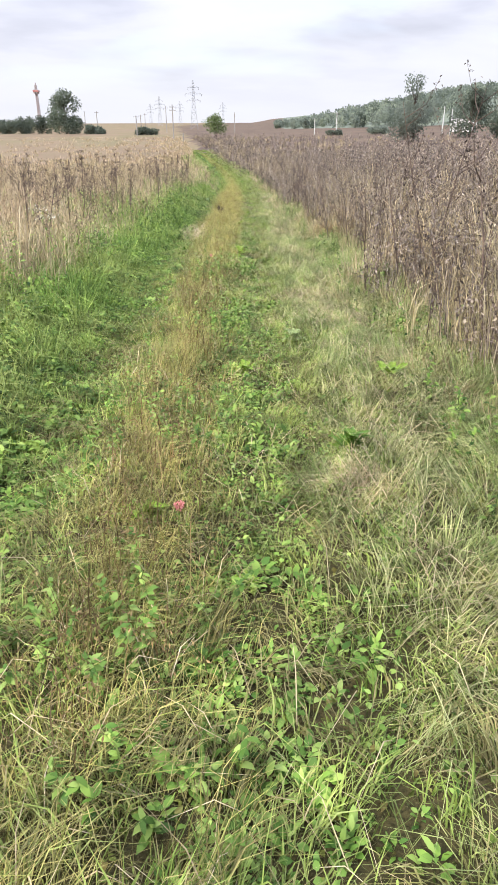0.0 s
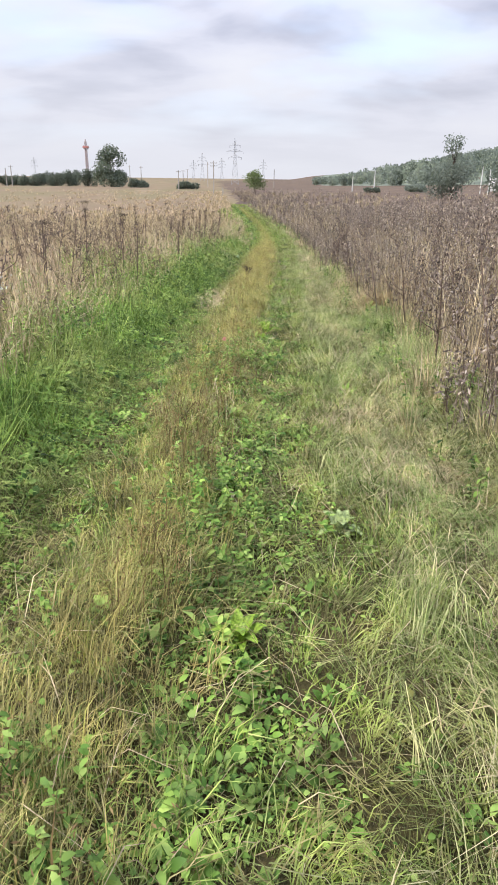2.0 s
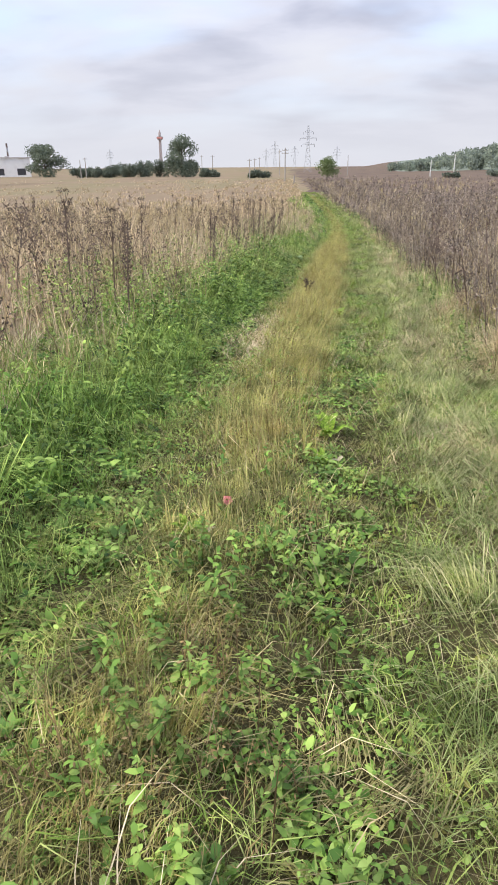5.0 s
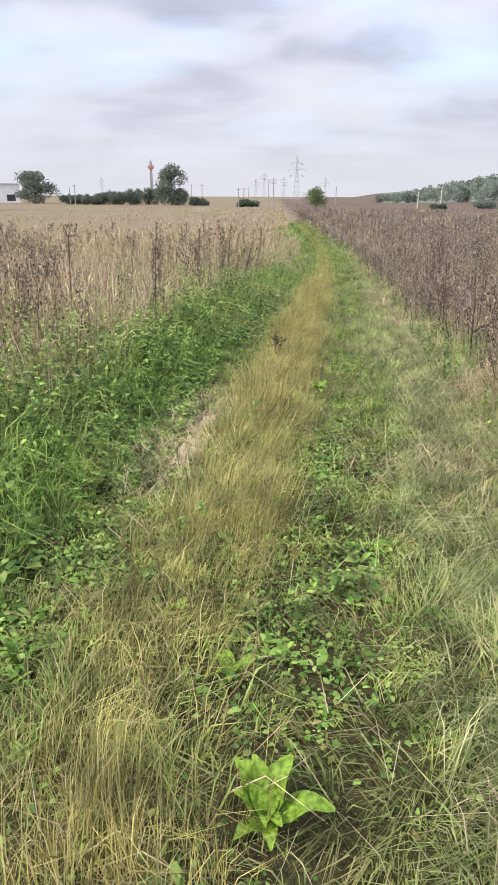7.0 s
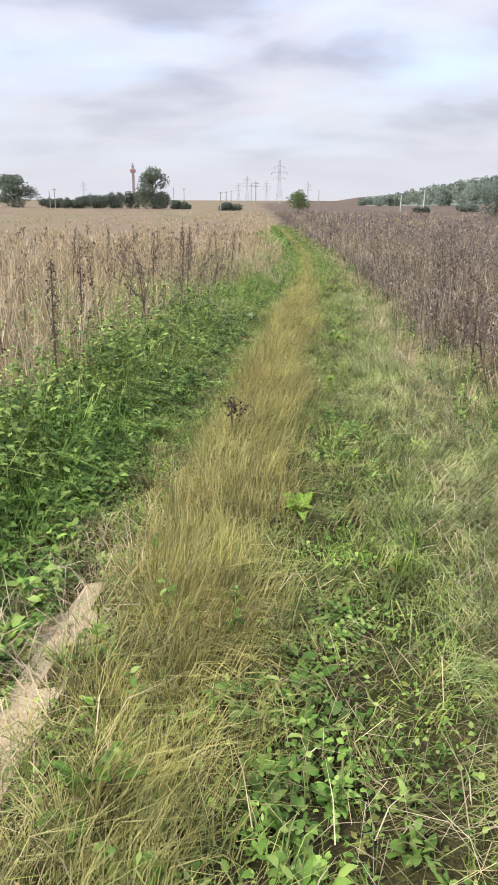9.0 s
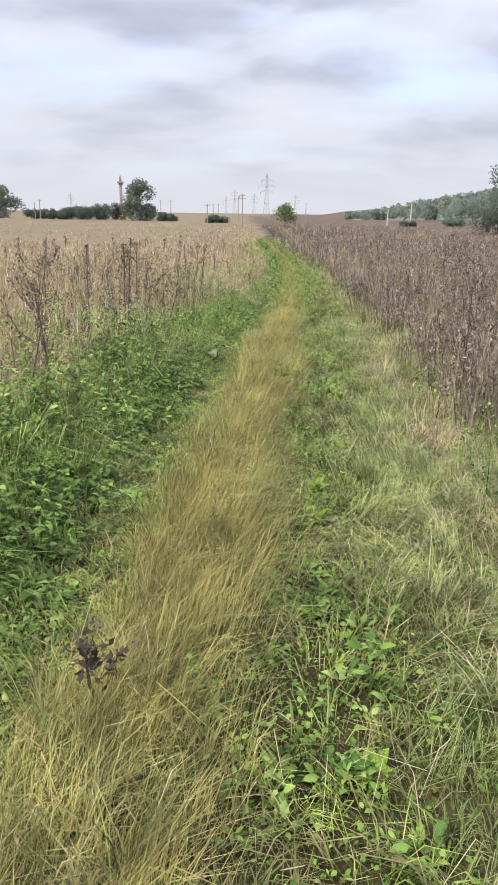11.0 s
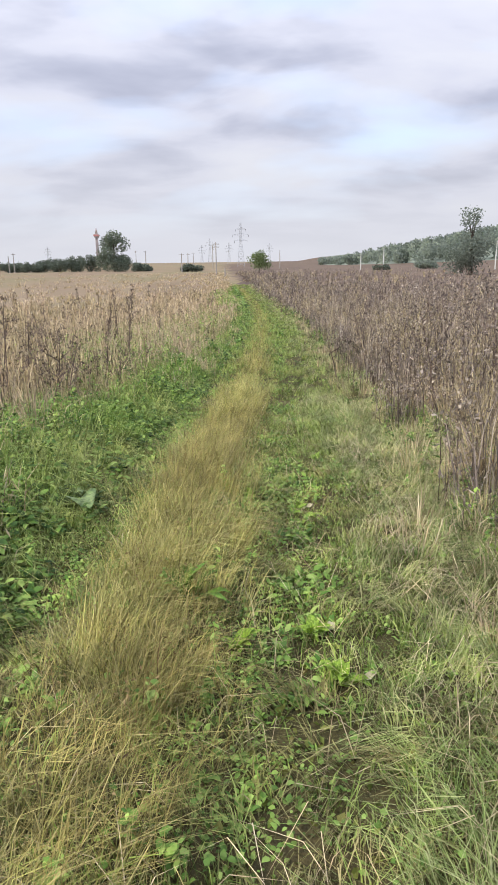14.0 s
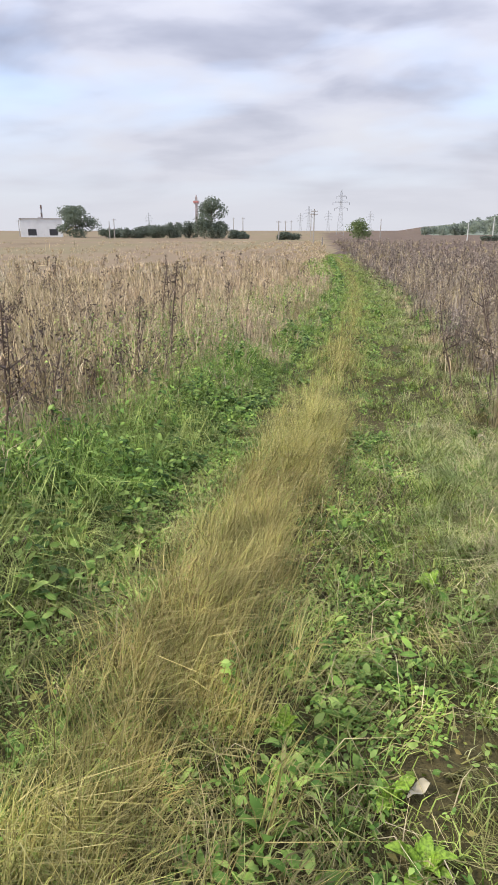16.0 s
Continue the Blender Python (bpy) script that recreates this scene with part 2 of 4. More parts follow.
def np_mesh(name, V, F, mats, index=None):
    me = bpy.data.meshes.new(name)
    V, F = np.asarray(V, np.float32), np.asarray(F, np.int32)
    k = F.shape[1]
    me.vertices.add(len(V))
    me.vertices.foreach_set("co", V.ravel())
    me.loops.add(F.size)
    me.loops.foreach_set("vertex_index", F.ravel())
    me.polygons.add(len(F))
    me.polygons.foreach_set("loop_start", np.arange(0, F.size, k, dtype=np.int32))
    for m in mats:
        me.materials.append(m)
    if index is not None:
        me.polygons.foreach_set("material_index", np.asarray(index, np.int32))
    me.update(calc_edges=True)
    return me


def ground():
    side = grow(4.0, 0.2, 3500, 1.2)
    xs = np.array([-v for v in side[::-1]] + list(np.arange(-3.9, 3.95, 0.1)) + side)
    back = grow(3.0, 0.3, 900, 1.25)
    ys = np.array([-v for v in back[::-1]] + list(np.arange(-2.8, 42, 0.25)) + grow(42, 0.4, 4500, 1.10))
    X, Y = np.meshgrid(xs, ys)
    Z = land(X, Y)
    nx, ny = len(xs), len(ys)
    i = np.arange(nx * ny).reshape(ny, nx)
    F = np.stack([i[:-1, :-1], i[:-1, 1:], i[1:, 1:], i[1:, :-1]], -1).reshape(-1, 4)
    cx = (X[:-1, :-1] + X[1:, 1:]).ravel() / 2
    cy = (Y[:-1, :-1] + Y[1:, 1:]).ravel() / 2
    u = cx - bend(np.minimum(cy, 900)) + 0.25 * wob(cx, cy, 0.8)
    slot = np.where(u < np.where(cy > 110, 0, -1.9), 1, np.where(u > np.where(cy > 110, 0, 1.6), 2, 0))
    slot = np.where((slot == 0) & bare(cx, cy), 3, slot)
    # hill ground under the wood takes the same haze-paled green
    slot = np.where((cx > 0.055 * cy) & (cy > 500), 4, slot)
    me = np_mesh("ground", np.stack([X, Y, Z], -1).reshape(-1, 3), F, [M_PATH, M_LEFT, M_RIGHT, M_BARE, M_FORESTHAZE], slot)
    me.polygons.foreach_set("use_smooth", np.ones(len(F), bool))
    return tagged(new("ground", me), "gently sloping grassy field ground with a worn two-rut track", "ground", kind="structure")


# worn patches of bare soil: x, y, half width, half length
BARE = [(-0.90, 13.4, 0.09, 0.45), (-0.95, 14.15, 0.11, 0.35)]


def bare(x, y, grow_by=1.0):
    r = np.zeros(np.shape(x), bool)
    for bx, by, hw, hl in BARE:
        r |= ((x - bx) / hw) ** 2 + ((y - by) / hl) ** 2 + 0.35 * wob(x, y, 0.12) < grow_by
    return r


ground()

# ---- plants as stuff ----


def blade_mesh(P, h, w, az, lean, turn=None):
    """Tapered bent blades: five corners and three triangles each."""
    N = len(P)
    turn = rng.uniform(0, 2 * np.pi, N) if turn is None else turn
    d = np.stack([np.cos(az), np.sin(az), np.zeros(N)], -1)
    s = np.stack([np.cos(turn), np.sin(turn), np.zeros(N)], -1)
    z = np.array([0, 0, 1.0])
    h, w, lean = (np.broadcast_to(v, N)[:, None] for v in (h, w, lean))
    mid = P + z * h * 0.55 + d * h * lean * 0.28
    tip = P + z * h * (1 - 0.45 * np.minimum(lean, 1.6)) + d * h * lean * 0.95
    V = np.stack([P - s * w / 2 - z * 0.01, P + s * w / 2 - z * 0.01, mid + s * w * 0.42, mid - s * w * 0.42, tip], 1).reshape(-1, 3)
    o = np.arange(N)[:, None] * 5
    F = np.concatenate([o + [0, 1, 2], o + [0, 2, 3], o + [3, 2, 4]], 1).reshape(-1, 3)
    return V, F


def leaf_mesh(P, az, tilt, L, W, fold=0.12):
    """Oval leaves folded a little along the rib: six corners, four triangles."""
    N = len(P)
    L, W, tilt = (np.broadcast_to(v, N)[:, None] for v in (L, W, tilt))
    c, s = np.cos(az)[:, None], np.sin(az)[:, None]
    d = np.concatenate([c * np.cos(tilt), s * np.cos(tilt), np.sin(tilt)], 1)
    r = np.concatenate([-s, c, np.zeros_like(c)], 1)
    roll = rng.uniform(-0.5, 0.5, (N, 1))
    up_ = np.cross(d, r)
    r = r * np.cos(roll) + up_ * np.sin(roll)
    nrm = np.cross(d, r)
    lift = nrm * W * fold
    V = np.stack([P, P + d * L * 0.32 + r * W * 0.46 + lift, P + d * L * 0.70 + r * W * 0.36 + lift, P + d * L - nrm * L * 0.10, P + d * L * 0.70 - r * W * 0.36 + lift, P + d * L * 0.32 - r * W * 0.46 + lift], 1).reshape(-1, 3)
    o = np.arange(N)[:, None] * 6
    F = np.concatenate([o + [0, 1, 5], o + [1, 2, 5], o + [2, 4, 5], o + [2, 3, 4]], 1).reshape(-1, 3)
    return V, F


def flake_mesh(P, L, W, upward=0.0):
    """Small curled two-triangle flakes in any direction."""
    N = len(P)
    d = rng.normal(0, 1, (N, 3))
    d[:, 2] += upward
    d /= np.linalg.norm(d, axis=1)[:, None]
    q = np.cross(d, rng.normal(0, 1, (N, 3)))
    q /= np.linalg.norm(q, axis=1)[:, None] + 1e-9
    nrm = np.cross(d, q)
    L, W = (np.broadcast_to(v, N)[:, None] for v in (L, W))
    m = P + d * L * 0.45
    V = np.stack([P, m + q * W / 2 + nrm * W * 0.2, P + d * L, m - q * W / 2 + nrm * W * 0.2], 1).reshape(-1, 3)
    o = np.arange(N)[:, None] * 4
    return V, np.concatenate([o + [0, 1, 2], o + [0, 2, 3]], 1).reshape(-1, 3)


def join(*pairs):
    V, F, n = [], [], 0
    for v, f in pairs:
        V.append(v)
        F.append(f + n)
        n += len(v)
    return np.concatenate(V), np.concatenate(F)


def stuff(name, label, category, mat, *pairs):
    V, F = join(*pairs)
    return tagged(new(name, np_mesh(name, V, F, [mat])), label, category, kind="stuff")


def along(n, y0, y1, far=0, y2=90):
    """Distances along the track: even from y0 to y1, then thinning out to y2."""
    a = rng.uniform(y0, y1, n)
    b = y1 + 8 * (np.exp(rng.uniform(0, 1, far) * math.log(1 + (y2 - y1) / 8)) - 1)
    return np.concatenate([a, b]), np.concatenate([np.ones(n), 1 + (b - y1) / 14])


def on_land(x, y):
    return np.stack([x, y, land(x, y)], -1)


def U(a, b, n):
    return rng.uniform(a, b, n)


Y0, Y1 = 0.3, 27.0


def tufts(x, y, big, per, rad):
    """Gather plants into tufts: every tuft spreads outwards from its middle."""
    m = len(x) // per
    k = np.repeat(np.arange(m), per)
    r = np.abs(rng.normal(0, 1, m * per)) * rad * np.repeat(U(0.5, 1.5, m), per) * big[k] ** 0.5
    a = U(0, 2 * np.pi, m * per)
    size = np.repeat(np.clip(rng.normal(1, 0.28, m), 0.4, 1.7), per)
    return x[k] + r * np.cos(a), y[k] + r * np.sin(a), big[k], a + U(-0.6, 0.6, m * per), size


TAU = 2 * np.pi


def vnoise(x, y, s, seed=0):
    """Smooth random field, 0 to 1, with features about s metres wide."""
    tab = np.random.default_rng(seed).random((128, 128))
    fx, fy = np.asarray(x) / s + 40.3, np.asarray(y) / s + 17.7
    i, j = np.floor(fx).astype(int), np.floor(fy).astype(int)
    a, b = fx - i, fy - j
    a, b = a * a * (3 - 2 * a), b * b * (3 - 2 * b)
    t = lambda p, q: tab[(i + p) % 128, (j + q) % 128]
    return (t(0, 0) * (1 - a) + t(1, 0) * a) * (1 - b) + (t(0, 1) * (1 - a) + t(1, 1) * a) * b


def patchy(x, y, s, seed=0):
    return 0.62 * vnoise(x, y, s, seed) + 0.38 * vnoise(x, y, s / 2.4, seed + 50)


def tufted(n, y1, far, y2, draw, per, rad):
    """Tufts along the track: draw(y) gives the place across it."""
    y, big = along(n // per, Y0, y1, far // per, y2)
    x = draw(y)
    m = len(y)
    k = np.repeat(np.arange(m), per)
    r = np.abs(rng.normal(0, 1, m * per)) * rad * np.repeat(U(0.5, 1.6, m), per) * big[k] ** 0.5
    a = U(0, TAU, m * per)
    size = np.repeat(np.clip(rng.normal(1, 0.32, m), 0.35, 1.9), per)
    return x[k], y[k], x[k] + r * np.cos(a), y[k] + r * np.sin(a), big[k], a + U(-0.6, 0.6, m * per), size


# flattened dead thatch close over the soil
tx, ty, x, y, big, away, size = tufted(84000, Y1, 9000, 80, lambda v: U(-1.5, 1.7, len(v)), 14, 0.06)
keep = ~bare(x, y, 1.1)
x, y, big, tx, ty = x[keep], y[keep], big[keep], tx[keep], ty[keep]
n = len(x)
comb_to = 9.0 * vnoise(tx, ty, 0.35, 3) + U(-0.5, 0.5, n)
P = on_land(x + bend(y), y)
P[:, 2] += U(0.0, 0.02, n)
stuff("dead_thatch", "flattened dead grass thatch over the soil", "grass", M_THATCH,
      blade_mesh(P, U(0.05, 0.13, n), U(0.003, 0.006, n) * big, comb_to, U(1.7, 2.1, n)))

# short fine green grass over ruts and strip
tx, ty, x, y, big, away, size = tufted(124000, Y1, 34000, 120, lambda v: U(-1.45, 0.85, len(v)), 18, 0.045)
keep = (~bare(x, y, 1.0) | (U(0, 1, len(x)) < 0.3)) & ((patchy(tx, ty, 0.5, 7) > 0.40) | (U(0, 1, len(x)) < 0.5) | (y > Y1))
x, y, big, away, size, tx, ty = x[keep], y[keep], big[keep], away[keep], size[keep], tx[keep], ty[keep]
n = len(x)
hh = U(0.04, 0.12, n) * size * (0.5 + 1.1 * patchy(tx, ty, 0.7, 11)) * np.minimum(big, 2) ** 0.5
aim = np.where(U(0, 1, n) < 0.6, away, 9.0 * vnoise(tx, ty, 0.5, 5) + U(-0.5, 0.5, n))
stuff("green_grass", "short trampled green grass covering the track", "grass", M_GRASS,
      blade_mesh(on_land(x + bend(y), y), hh, U(0.0028, 0.006, n) * big, aim, U(0.3, 1.7, n)))

# matted greyish grass on the other shoulder, combed flat tuft by tuft
tx, ty, x, y, big, away, size = tufted(98000, Y1, 16000, 120, lambda v: 0.38 + 1.45 * rng.beta(1.15, 1.05, len(v)) + 0.15 * wob(v, v, 1.3), 30, 0.075)
keep = np.hypot(x - 0.42, y - 5.3) > 0.18
x, y, big, away, size, tx, ty = x[keep], y[keep], big[keep], away[keep], size[keep], tx[keep], ty[keep]
n = len(x)
hh = size * U(0.07, 0.20, n) * (0.55 + 0.9 * patchy(tx, ty, 0.8, 21)) * (1 + 0.7 * sm((x - 1.1) / 0.6))
swirl = np.where(U(0, 1, n) < 0.25, away, 11.0 * vnoise(tx, ty, 0.45, 9) + U(-0.45, 0.45, n))
stuff("matted_grass", "matted grey-green and straw grass beside the track", "grass", M_SHOULDER,
      blade_mesh(on_land(x + bend(y), y), hh, U(0.0018, 0.004, n) * big, swirl, U(0.9, 2.1, n)))

# golden grass on the strip between the ruts
tx, ty, x, y, big, away, size = tufted(96000, Y1, 18000, 100, lambda v: -0.48 + np.clip(rng.normal(0, 0.165, len(v)), -0.38, 0.38) + 0.07 * wob(v, v, 1.7), 34, 0.055)
dens = 0.25 + 0.75 * (patchy(tx, ty, 0.6, 31) > 0.40) * (0.5 + 0.5 * sm((ty - 8) / 5)) + 0.2 * sm((ty - 12) / 4)
keep = U(0, 1, len(y)) < dens * (1 - 0.78 * sm((ty - 28.5) / 4))
x, y, big, away, size, tx, ty = x[keep], y[keep], big[keep], away[keep], size[keep], tx[keep], ty[keep]
n = len(x)
hh = size * U(0.12, 0.34, n) * (0.55 + 0.75 * patchy(tx, ty, 0.8, 33)) * (0.70 + 0.45 * sm((y - 9) / 8))
sway = np.where(U(0, 1, n) < 0.45, away, 0.9 + 2.6 * (vnoise(tx, ty, 0.9, 35) - 0.5) + U(-0.5, 0.5, n))
stuff("straw_grass", "golden dry grass growing between the two ruts", "grass", M_STRAW,
      blade_mesh(on_land(x + bend(y), y), hh, U(0.0014, 0.0032, n) * big, sway, U(0.2, 1.4, n)))

# brown dead stems with seed flakes, thickest where the strip is weedy
y = np.concatenate([U(1.0, 9.5, 900), U(9.5, 26, 420)])
x = -0.46 + rng.normal(0, 0.17, len(y))
keep = patchy(x, y, 0.7, 41) > 0.45
x, y = x[keep], y[keep]
n = len(x)
P = on_land(x, y)
az, h = U(0, TAU, n), U(0.16, 0.40, n)
k = np.repeat(np.arange(n), 12)
f = U(0.35, 1.0, len(k))
Q = P[k] + np.stack([np.cos(az[k]) * f * h[k] * 0.25, np.sin(az[k]) * f * h[k] * 0.25, f * h[k] * 0.92], -1) + rng.normal(0, 0.02, (len(k), 3))
stuff("brown_strip_weeds", "withered brown weed stems between the ruts", "dead weeds", M_RUST,
      blade_mesh(P, h, U(0.003, 0.005, n), az, U(0.1, 0.4, n)), flake_mesh(Q, U(0.010, 0.026, len(k)), U(0.003, 0.008, len(k)), 0.2))

# loose dead straw lying about
y, big = along(9000, Y0, Y1, 0)
x = np.where(rng.random(len(y)) < 0.3, U(-0.9, 0.4, len(y)), 0.6 + np.abs(rng.normal(0, 0.45, len(y))))
m = 700
x = np.concatenate([x, U(-1.2, -0.75, m), 0.72 + rng.normal(0, 0.16, 2 * m), 1.0 + rng.normal(0, 0.15, m)])
y = np.concatenate([y, U(12.6, 15.0, m), rng.choice([7.0, 6.0, 10.3, 13.2], 2 * m) + rng.normal(0, 0.25, 2 * m), rng.choice([19.5, 18.5], m) + rng.normal(0, 0.3, m)])
n = len(x)
P = on_land(x, y)
P[:, 2] += U(0.005, 0.07, n)
stuff("loose_straw", "loose dead straw lying on the grass", "straw", M_PALE, blade_mesh(P, U(0.06, 0.20, n), U(0.002, 0.004, n), U(0, TAU, n), U(1.8, 2.2, n)))


# pale straw lying flat in worn spots of the shoulder: x, y, half width, half length
for px, py, hw, hl in ((0.62, 7.05, 0.17, 0.32), (1.0, 5.9, 0.16, 0.26), (0.50, 2.65, 0.10, 0.18), (1.25, 12.2, 0.16, 0.3)):
    n = 260
    x, y = px + rng.normal(0, hw * 0.7, n), py + rng.normal(0, hl * 0.7, n)
    P = on_land(x, y)
    P[:, 2] += U(0.01, 0.06, n)
    stuff("flattened_straw", "pale straw trodden flat on the shoulder", "straw", M_LAID,
          blade_mesh(P, U(0.05, 0.15, n), U(0.002, 0.0045, n), rng.normal(0, 0.7, n) + np.pi * (U(0, 1, n) < 0.5), U(1.7, 2.1, n)))

# tan grass clumps at the foot of the dead weeds
for px, py in ((1.62, 23.3), (1.75, 21.6), (1.55, 14.9), (1.60, 12.6), (1.7, 26.4), (1.85, 18.6)):
    n = 1100
    r, a = np.abs(rng.normal(0, 0.16, n)), U(0, TAU, n)
    x, y = px + r * np.cos(a), py + 1.7 * r * np.sin(a)
    stuff("tan_grass_clump", "tan dry grass clump at the foot of the weeds", "grass", M_LAID,
          blade_mesh(on_land(x, y), U(0.2, 0.55, n), U(0.003, 0.006, n), a + U(-0.6, 0.6, n), U(0.3, 1.5, n)))


def rosettes(x, y, big, leaves, L, lift):
    """Leaves that spread from one root, some arching up."""
    n = len(x)
    k = np.repeat(np.arange(n), leaves)
    m = len(k)
    s = np.repeat(L, leaves) * U(0.55, 1.2, m) * big[k]
    az = np.tile(np.arange(leaves) * 2.4, n) + np.repeat(U(0, TAU, n), leaves) + U(-0.4, 0.4, m)
    P = on_land(x + bend(y), y)[k]
    P[:, 2] += U(0.0, 1.0, m) * np.repeat(lift, leaves)
    P[:, :2] += np.stack([np.cos(az), np.sin(az)], -1) * (s * U(0.0, 0.7, m))[:, None]
    return leaf_mesh(P, az, U(-0.15, 0.85, m), s, s * U(0.38, 0.62, m))


# leafy weeds in the ruts, in drifts of rosettes
y, big = along(7400, Y0, Y1, 700, 70)
pick = rng.random(len(y))
x = np.where(pick < 0.36, -1.05 + rng.normal(0, 0.18, len(y)), np.where(pick < 0.84, 0.02 + rng.normal(0, 0.19, len(y)), U(-1.3, 1.5, len(y))))
keep = ((patchy(x, y, 0.55, 61) > 0.44) | (y > Y1)) & ~bare(x, y)
x, y, big = x[keep], y[keep], big[keep]
L = (0.022 + 0.05 * rng.random(len(x)) ** 2) * (0.6 + 0.8 * patchy(x, y, 0.9, 63))
stuff("low_weeds", "low bright green weed leaves in the ruts", "weeds", M_CLOVER, rosettes(x, y, np.minimum(big, 2), 10, L * 0.85, 0.02 + 0.07 * patchy(x, y, 0.5, 65)))

# clover and tiny leaves that fill in between
y, big = along(60000, Y0, Y1, 5000, 60)
pick = rng.random(len(y))
x = np.where(pick < 0.35, -1.05 + rng.normal(0, 0.2, len(y)), np.where(pick < 0.75, 0.03 + rng.normal(0, 0.22, len(y)), U(-1.4, 1.3, len(y))))
keep = (patchy(x, y, 0.35, 71) + U(-0.12, 0.12, len(y)) > 0.46) & ~bare(x, y)
x, y, big = x[keep], y[keep], big[keep]
n = len(x)
P = on_land(x + bend(y), y)
P[:, 2] += U(0.004, 0.07, n) * (0.4 + 1.1 * patchy(x, y, 0.3, 73))
L = U(0.012, 0.03, n) * np.minimum(big, 3)
stuff("clover", "clover and small green leaves among the grass", "weeds", M_CLOVER, leaf_mesh(P, U(0, TAU, n), U(-0.3, 0.7, n), L, L * U(0.55, 0.9, n)))

# a low carpet of tiny leaves under the grass
y, big = along(36000, Y0, Y1, 0)
x = U(-1.45, 1.5, len(y))
keep = ~bare(x, y, 1.15)
x, y = x[keep], y[keep]
n = len(x)
P = on_land(x, y)
P[:, 2] += U(0.002, 0.03, n)
L = U(0.015, 0.04, n)
stuff("ground_cover", "low dark green carpet of moss and tiny leaves", "weeds", M_COVER, flake_mesh(P, L, L * U(0.4, 0.8, n)))


def weed_bed(name, label, mat, x, y, big, H, per, size, grass=None):
    """Upright weeds: a stem each, with leaves in whorls that get smaller towards the top."""
    n = len(x)
    P = on_land(x, y)
    az, lean = U(0, TAU, n), U(0.05, 0.35, n)
    stem = blade_mesh(P, H, 0.005 * big, az, lean)
    k = np.repeat(np.arange(n), per)
    f = U(0.25, 1.0, len(k))
    d = np.stack([np.cos(az), np.sin(az), np.zeros(n)], -1)[k]
    Q = P[k] + np.array([0, 0, 1.0]) * (H[k] * f * (1 - 0.2 * lean[k]))[:, None] + d * (H[k] * lean[k] * f ** 2 * 0.8)[:, None]
    L = size * U(0.6, 1.3, len(k)) * (1.25 - 0.6 * f) * big[k]
    return stuff(name, label, "weeds", mat, stem, leaf_mesh(Q, U(0, TAU, len(k)), U(-0.7, 0.5, len(k)), L, L * U(0.4, 0.62, len(k))))


def verge_width(y):
    """The green verge narrows ahead, where the dry grass comes down to the rut, and swells and shrinks."""
    return (1 - 0.62 * sm((np.asarray(y) - 25) / 7)) * (0.62 + 0.8 * vnoise(0 * y, y, 1.3, 14))


# nettle bed on the verge, lush in stretches
y, big = along(5200, 1.5, 30.0, 1500, 110)
x = -1.12 - 1.1 * rng.beta(1.1, 1.3, len(y)) * verge_width(y) + 0.12 * wob(y, y, 0.6, 3)
lushness = np.where(y < 11, 0.55, np.where(y < 21.5, 0.95, 0.60)) + 0.5 * wob(x, y, 0.9, 2)
keep = U(0, 1, len(y)) < lushness
x, y, big = x[keep], y[keep], big[keep]
lush = (0.6 + 0.4 * sm((y - 10) / 8)) * (1 - 0.25 * sm((y - 22) / 3))
weed_bed("nettle_bed", "dense dark green nettles and weeds along the verge", M_NETTLE, x + bend(y), y, np.minimum(big, 4),
         (0.12 + 0.42 * sm((-1.15 - x) / 0.7)) * U(0.5, 1.4, len(x)) * lush * (1 + 0.35 * wob(x, y, 0.6)), 11, 0.074)
# greens growing through the edge of the dry field
y, big = along(3600, 2.0, 32.0, 700, 90)
x = -1.85 - 2.2 * rng.beta(1.0, 1.7, len(y))
keep = patchy(x, y, 2.2, 5) + U(-0.12, 0.12, len(y)) > np.where(y < 12, 0.46, np.where(y < 20, 0.33, 0.50))
x, y, big = x[keep], y[keep], big[keep]
weed_bed("mugwort_bed", "tall grey-green weeds at the edge of the dry field", M_VERGE, x + bend(y), y, np.minimum(big, 4), U(0.35, 0.85, len(x)), 12, 0.056)
# upright green weeds on the strip, and one lush dark clump
y = np.concatenate([U(0.9, 9.0, 420), 5.6 + rng.normal(0, 0.32, 60), U(9, 24, 160)])
x = np.concatenate([-0.45 + rng.normal(0, 0.25, 420), -0.15 + rng.normal(0, 0.14, 60), -0.3 + rng.normal(0, 0.25, 160)])
keep = (patchy(x, y, 0.8, 81) > 0.5) | ((y > 5) & (y < 6.3))
x, y = x[keep], y[keep]
weed_bed("strip_weeds", "leafy green weeds growing between the ruts", M_CLOVER, x, y, np.ones(len(x)), U(0.08, 0.28, len(x)), 14, 0.042)
# clumps on the other verge
y, big = along(900, 1.5, 28.0, 200, 60)
x = 1.0 + 0.8 * rng.beta(1.5, 1.2, len(y))
keep = patchy(x, y, 1.0, 8) > 0.45
x, y, big = x[keep], y[keep], big[keep]
weed_bed("shoulder_weeds", "scattered low green weeds on the shoulder", M_NETTLE, x + bend(y), y, np.minimum(big, 3), U(0.12, 0.38, len(x)), 12, 0.045)

# long soft grass on the verge
y, big = along(62000, 1.0, 30.0, 10000, 110)
x = -1.15 - 1.3 * rng.beta(1.0, 1.3, len(y)) * verge_width(y)
x, y, big = rng.permutation(np.stack([x, y, big]).T).T
x, y, big, away, size = tufts(x, y, big, 28, 0.06)
n = len(x)
hh = size * (0.10 + 0.36 * sm((-1.1 - x) / 0.7)) * U(0.5, 1.3, n)
stuff("verge_grass", "long dark green grass leaning over the rut", "grass", M_VERGE,
      blade_mesh(on_land(x + bend(y), y), hh, U(0.003, 0.007, n) * big, away, U(0.3, 1.6, n)))

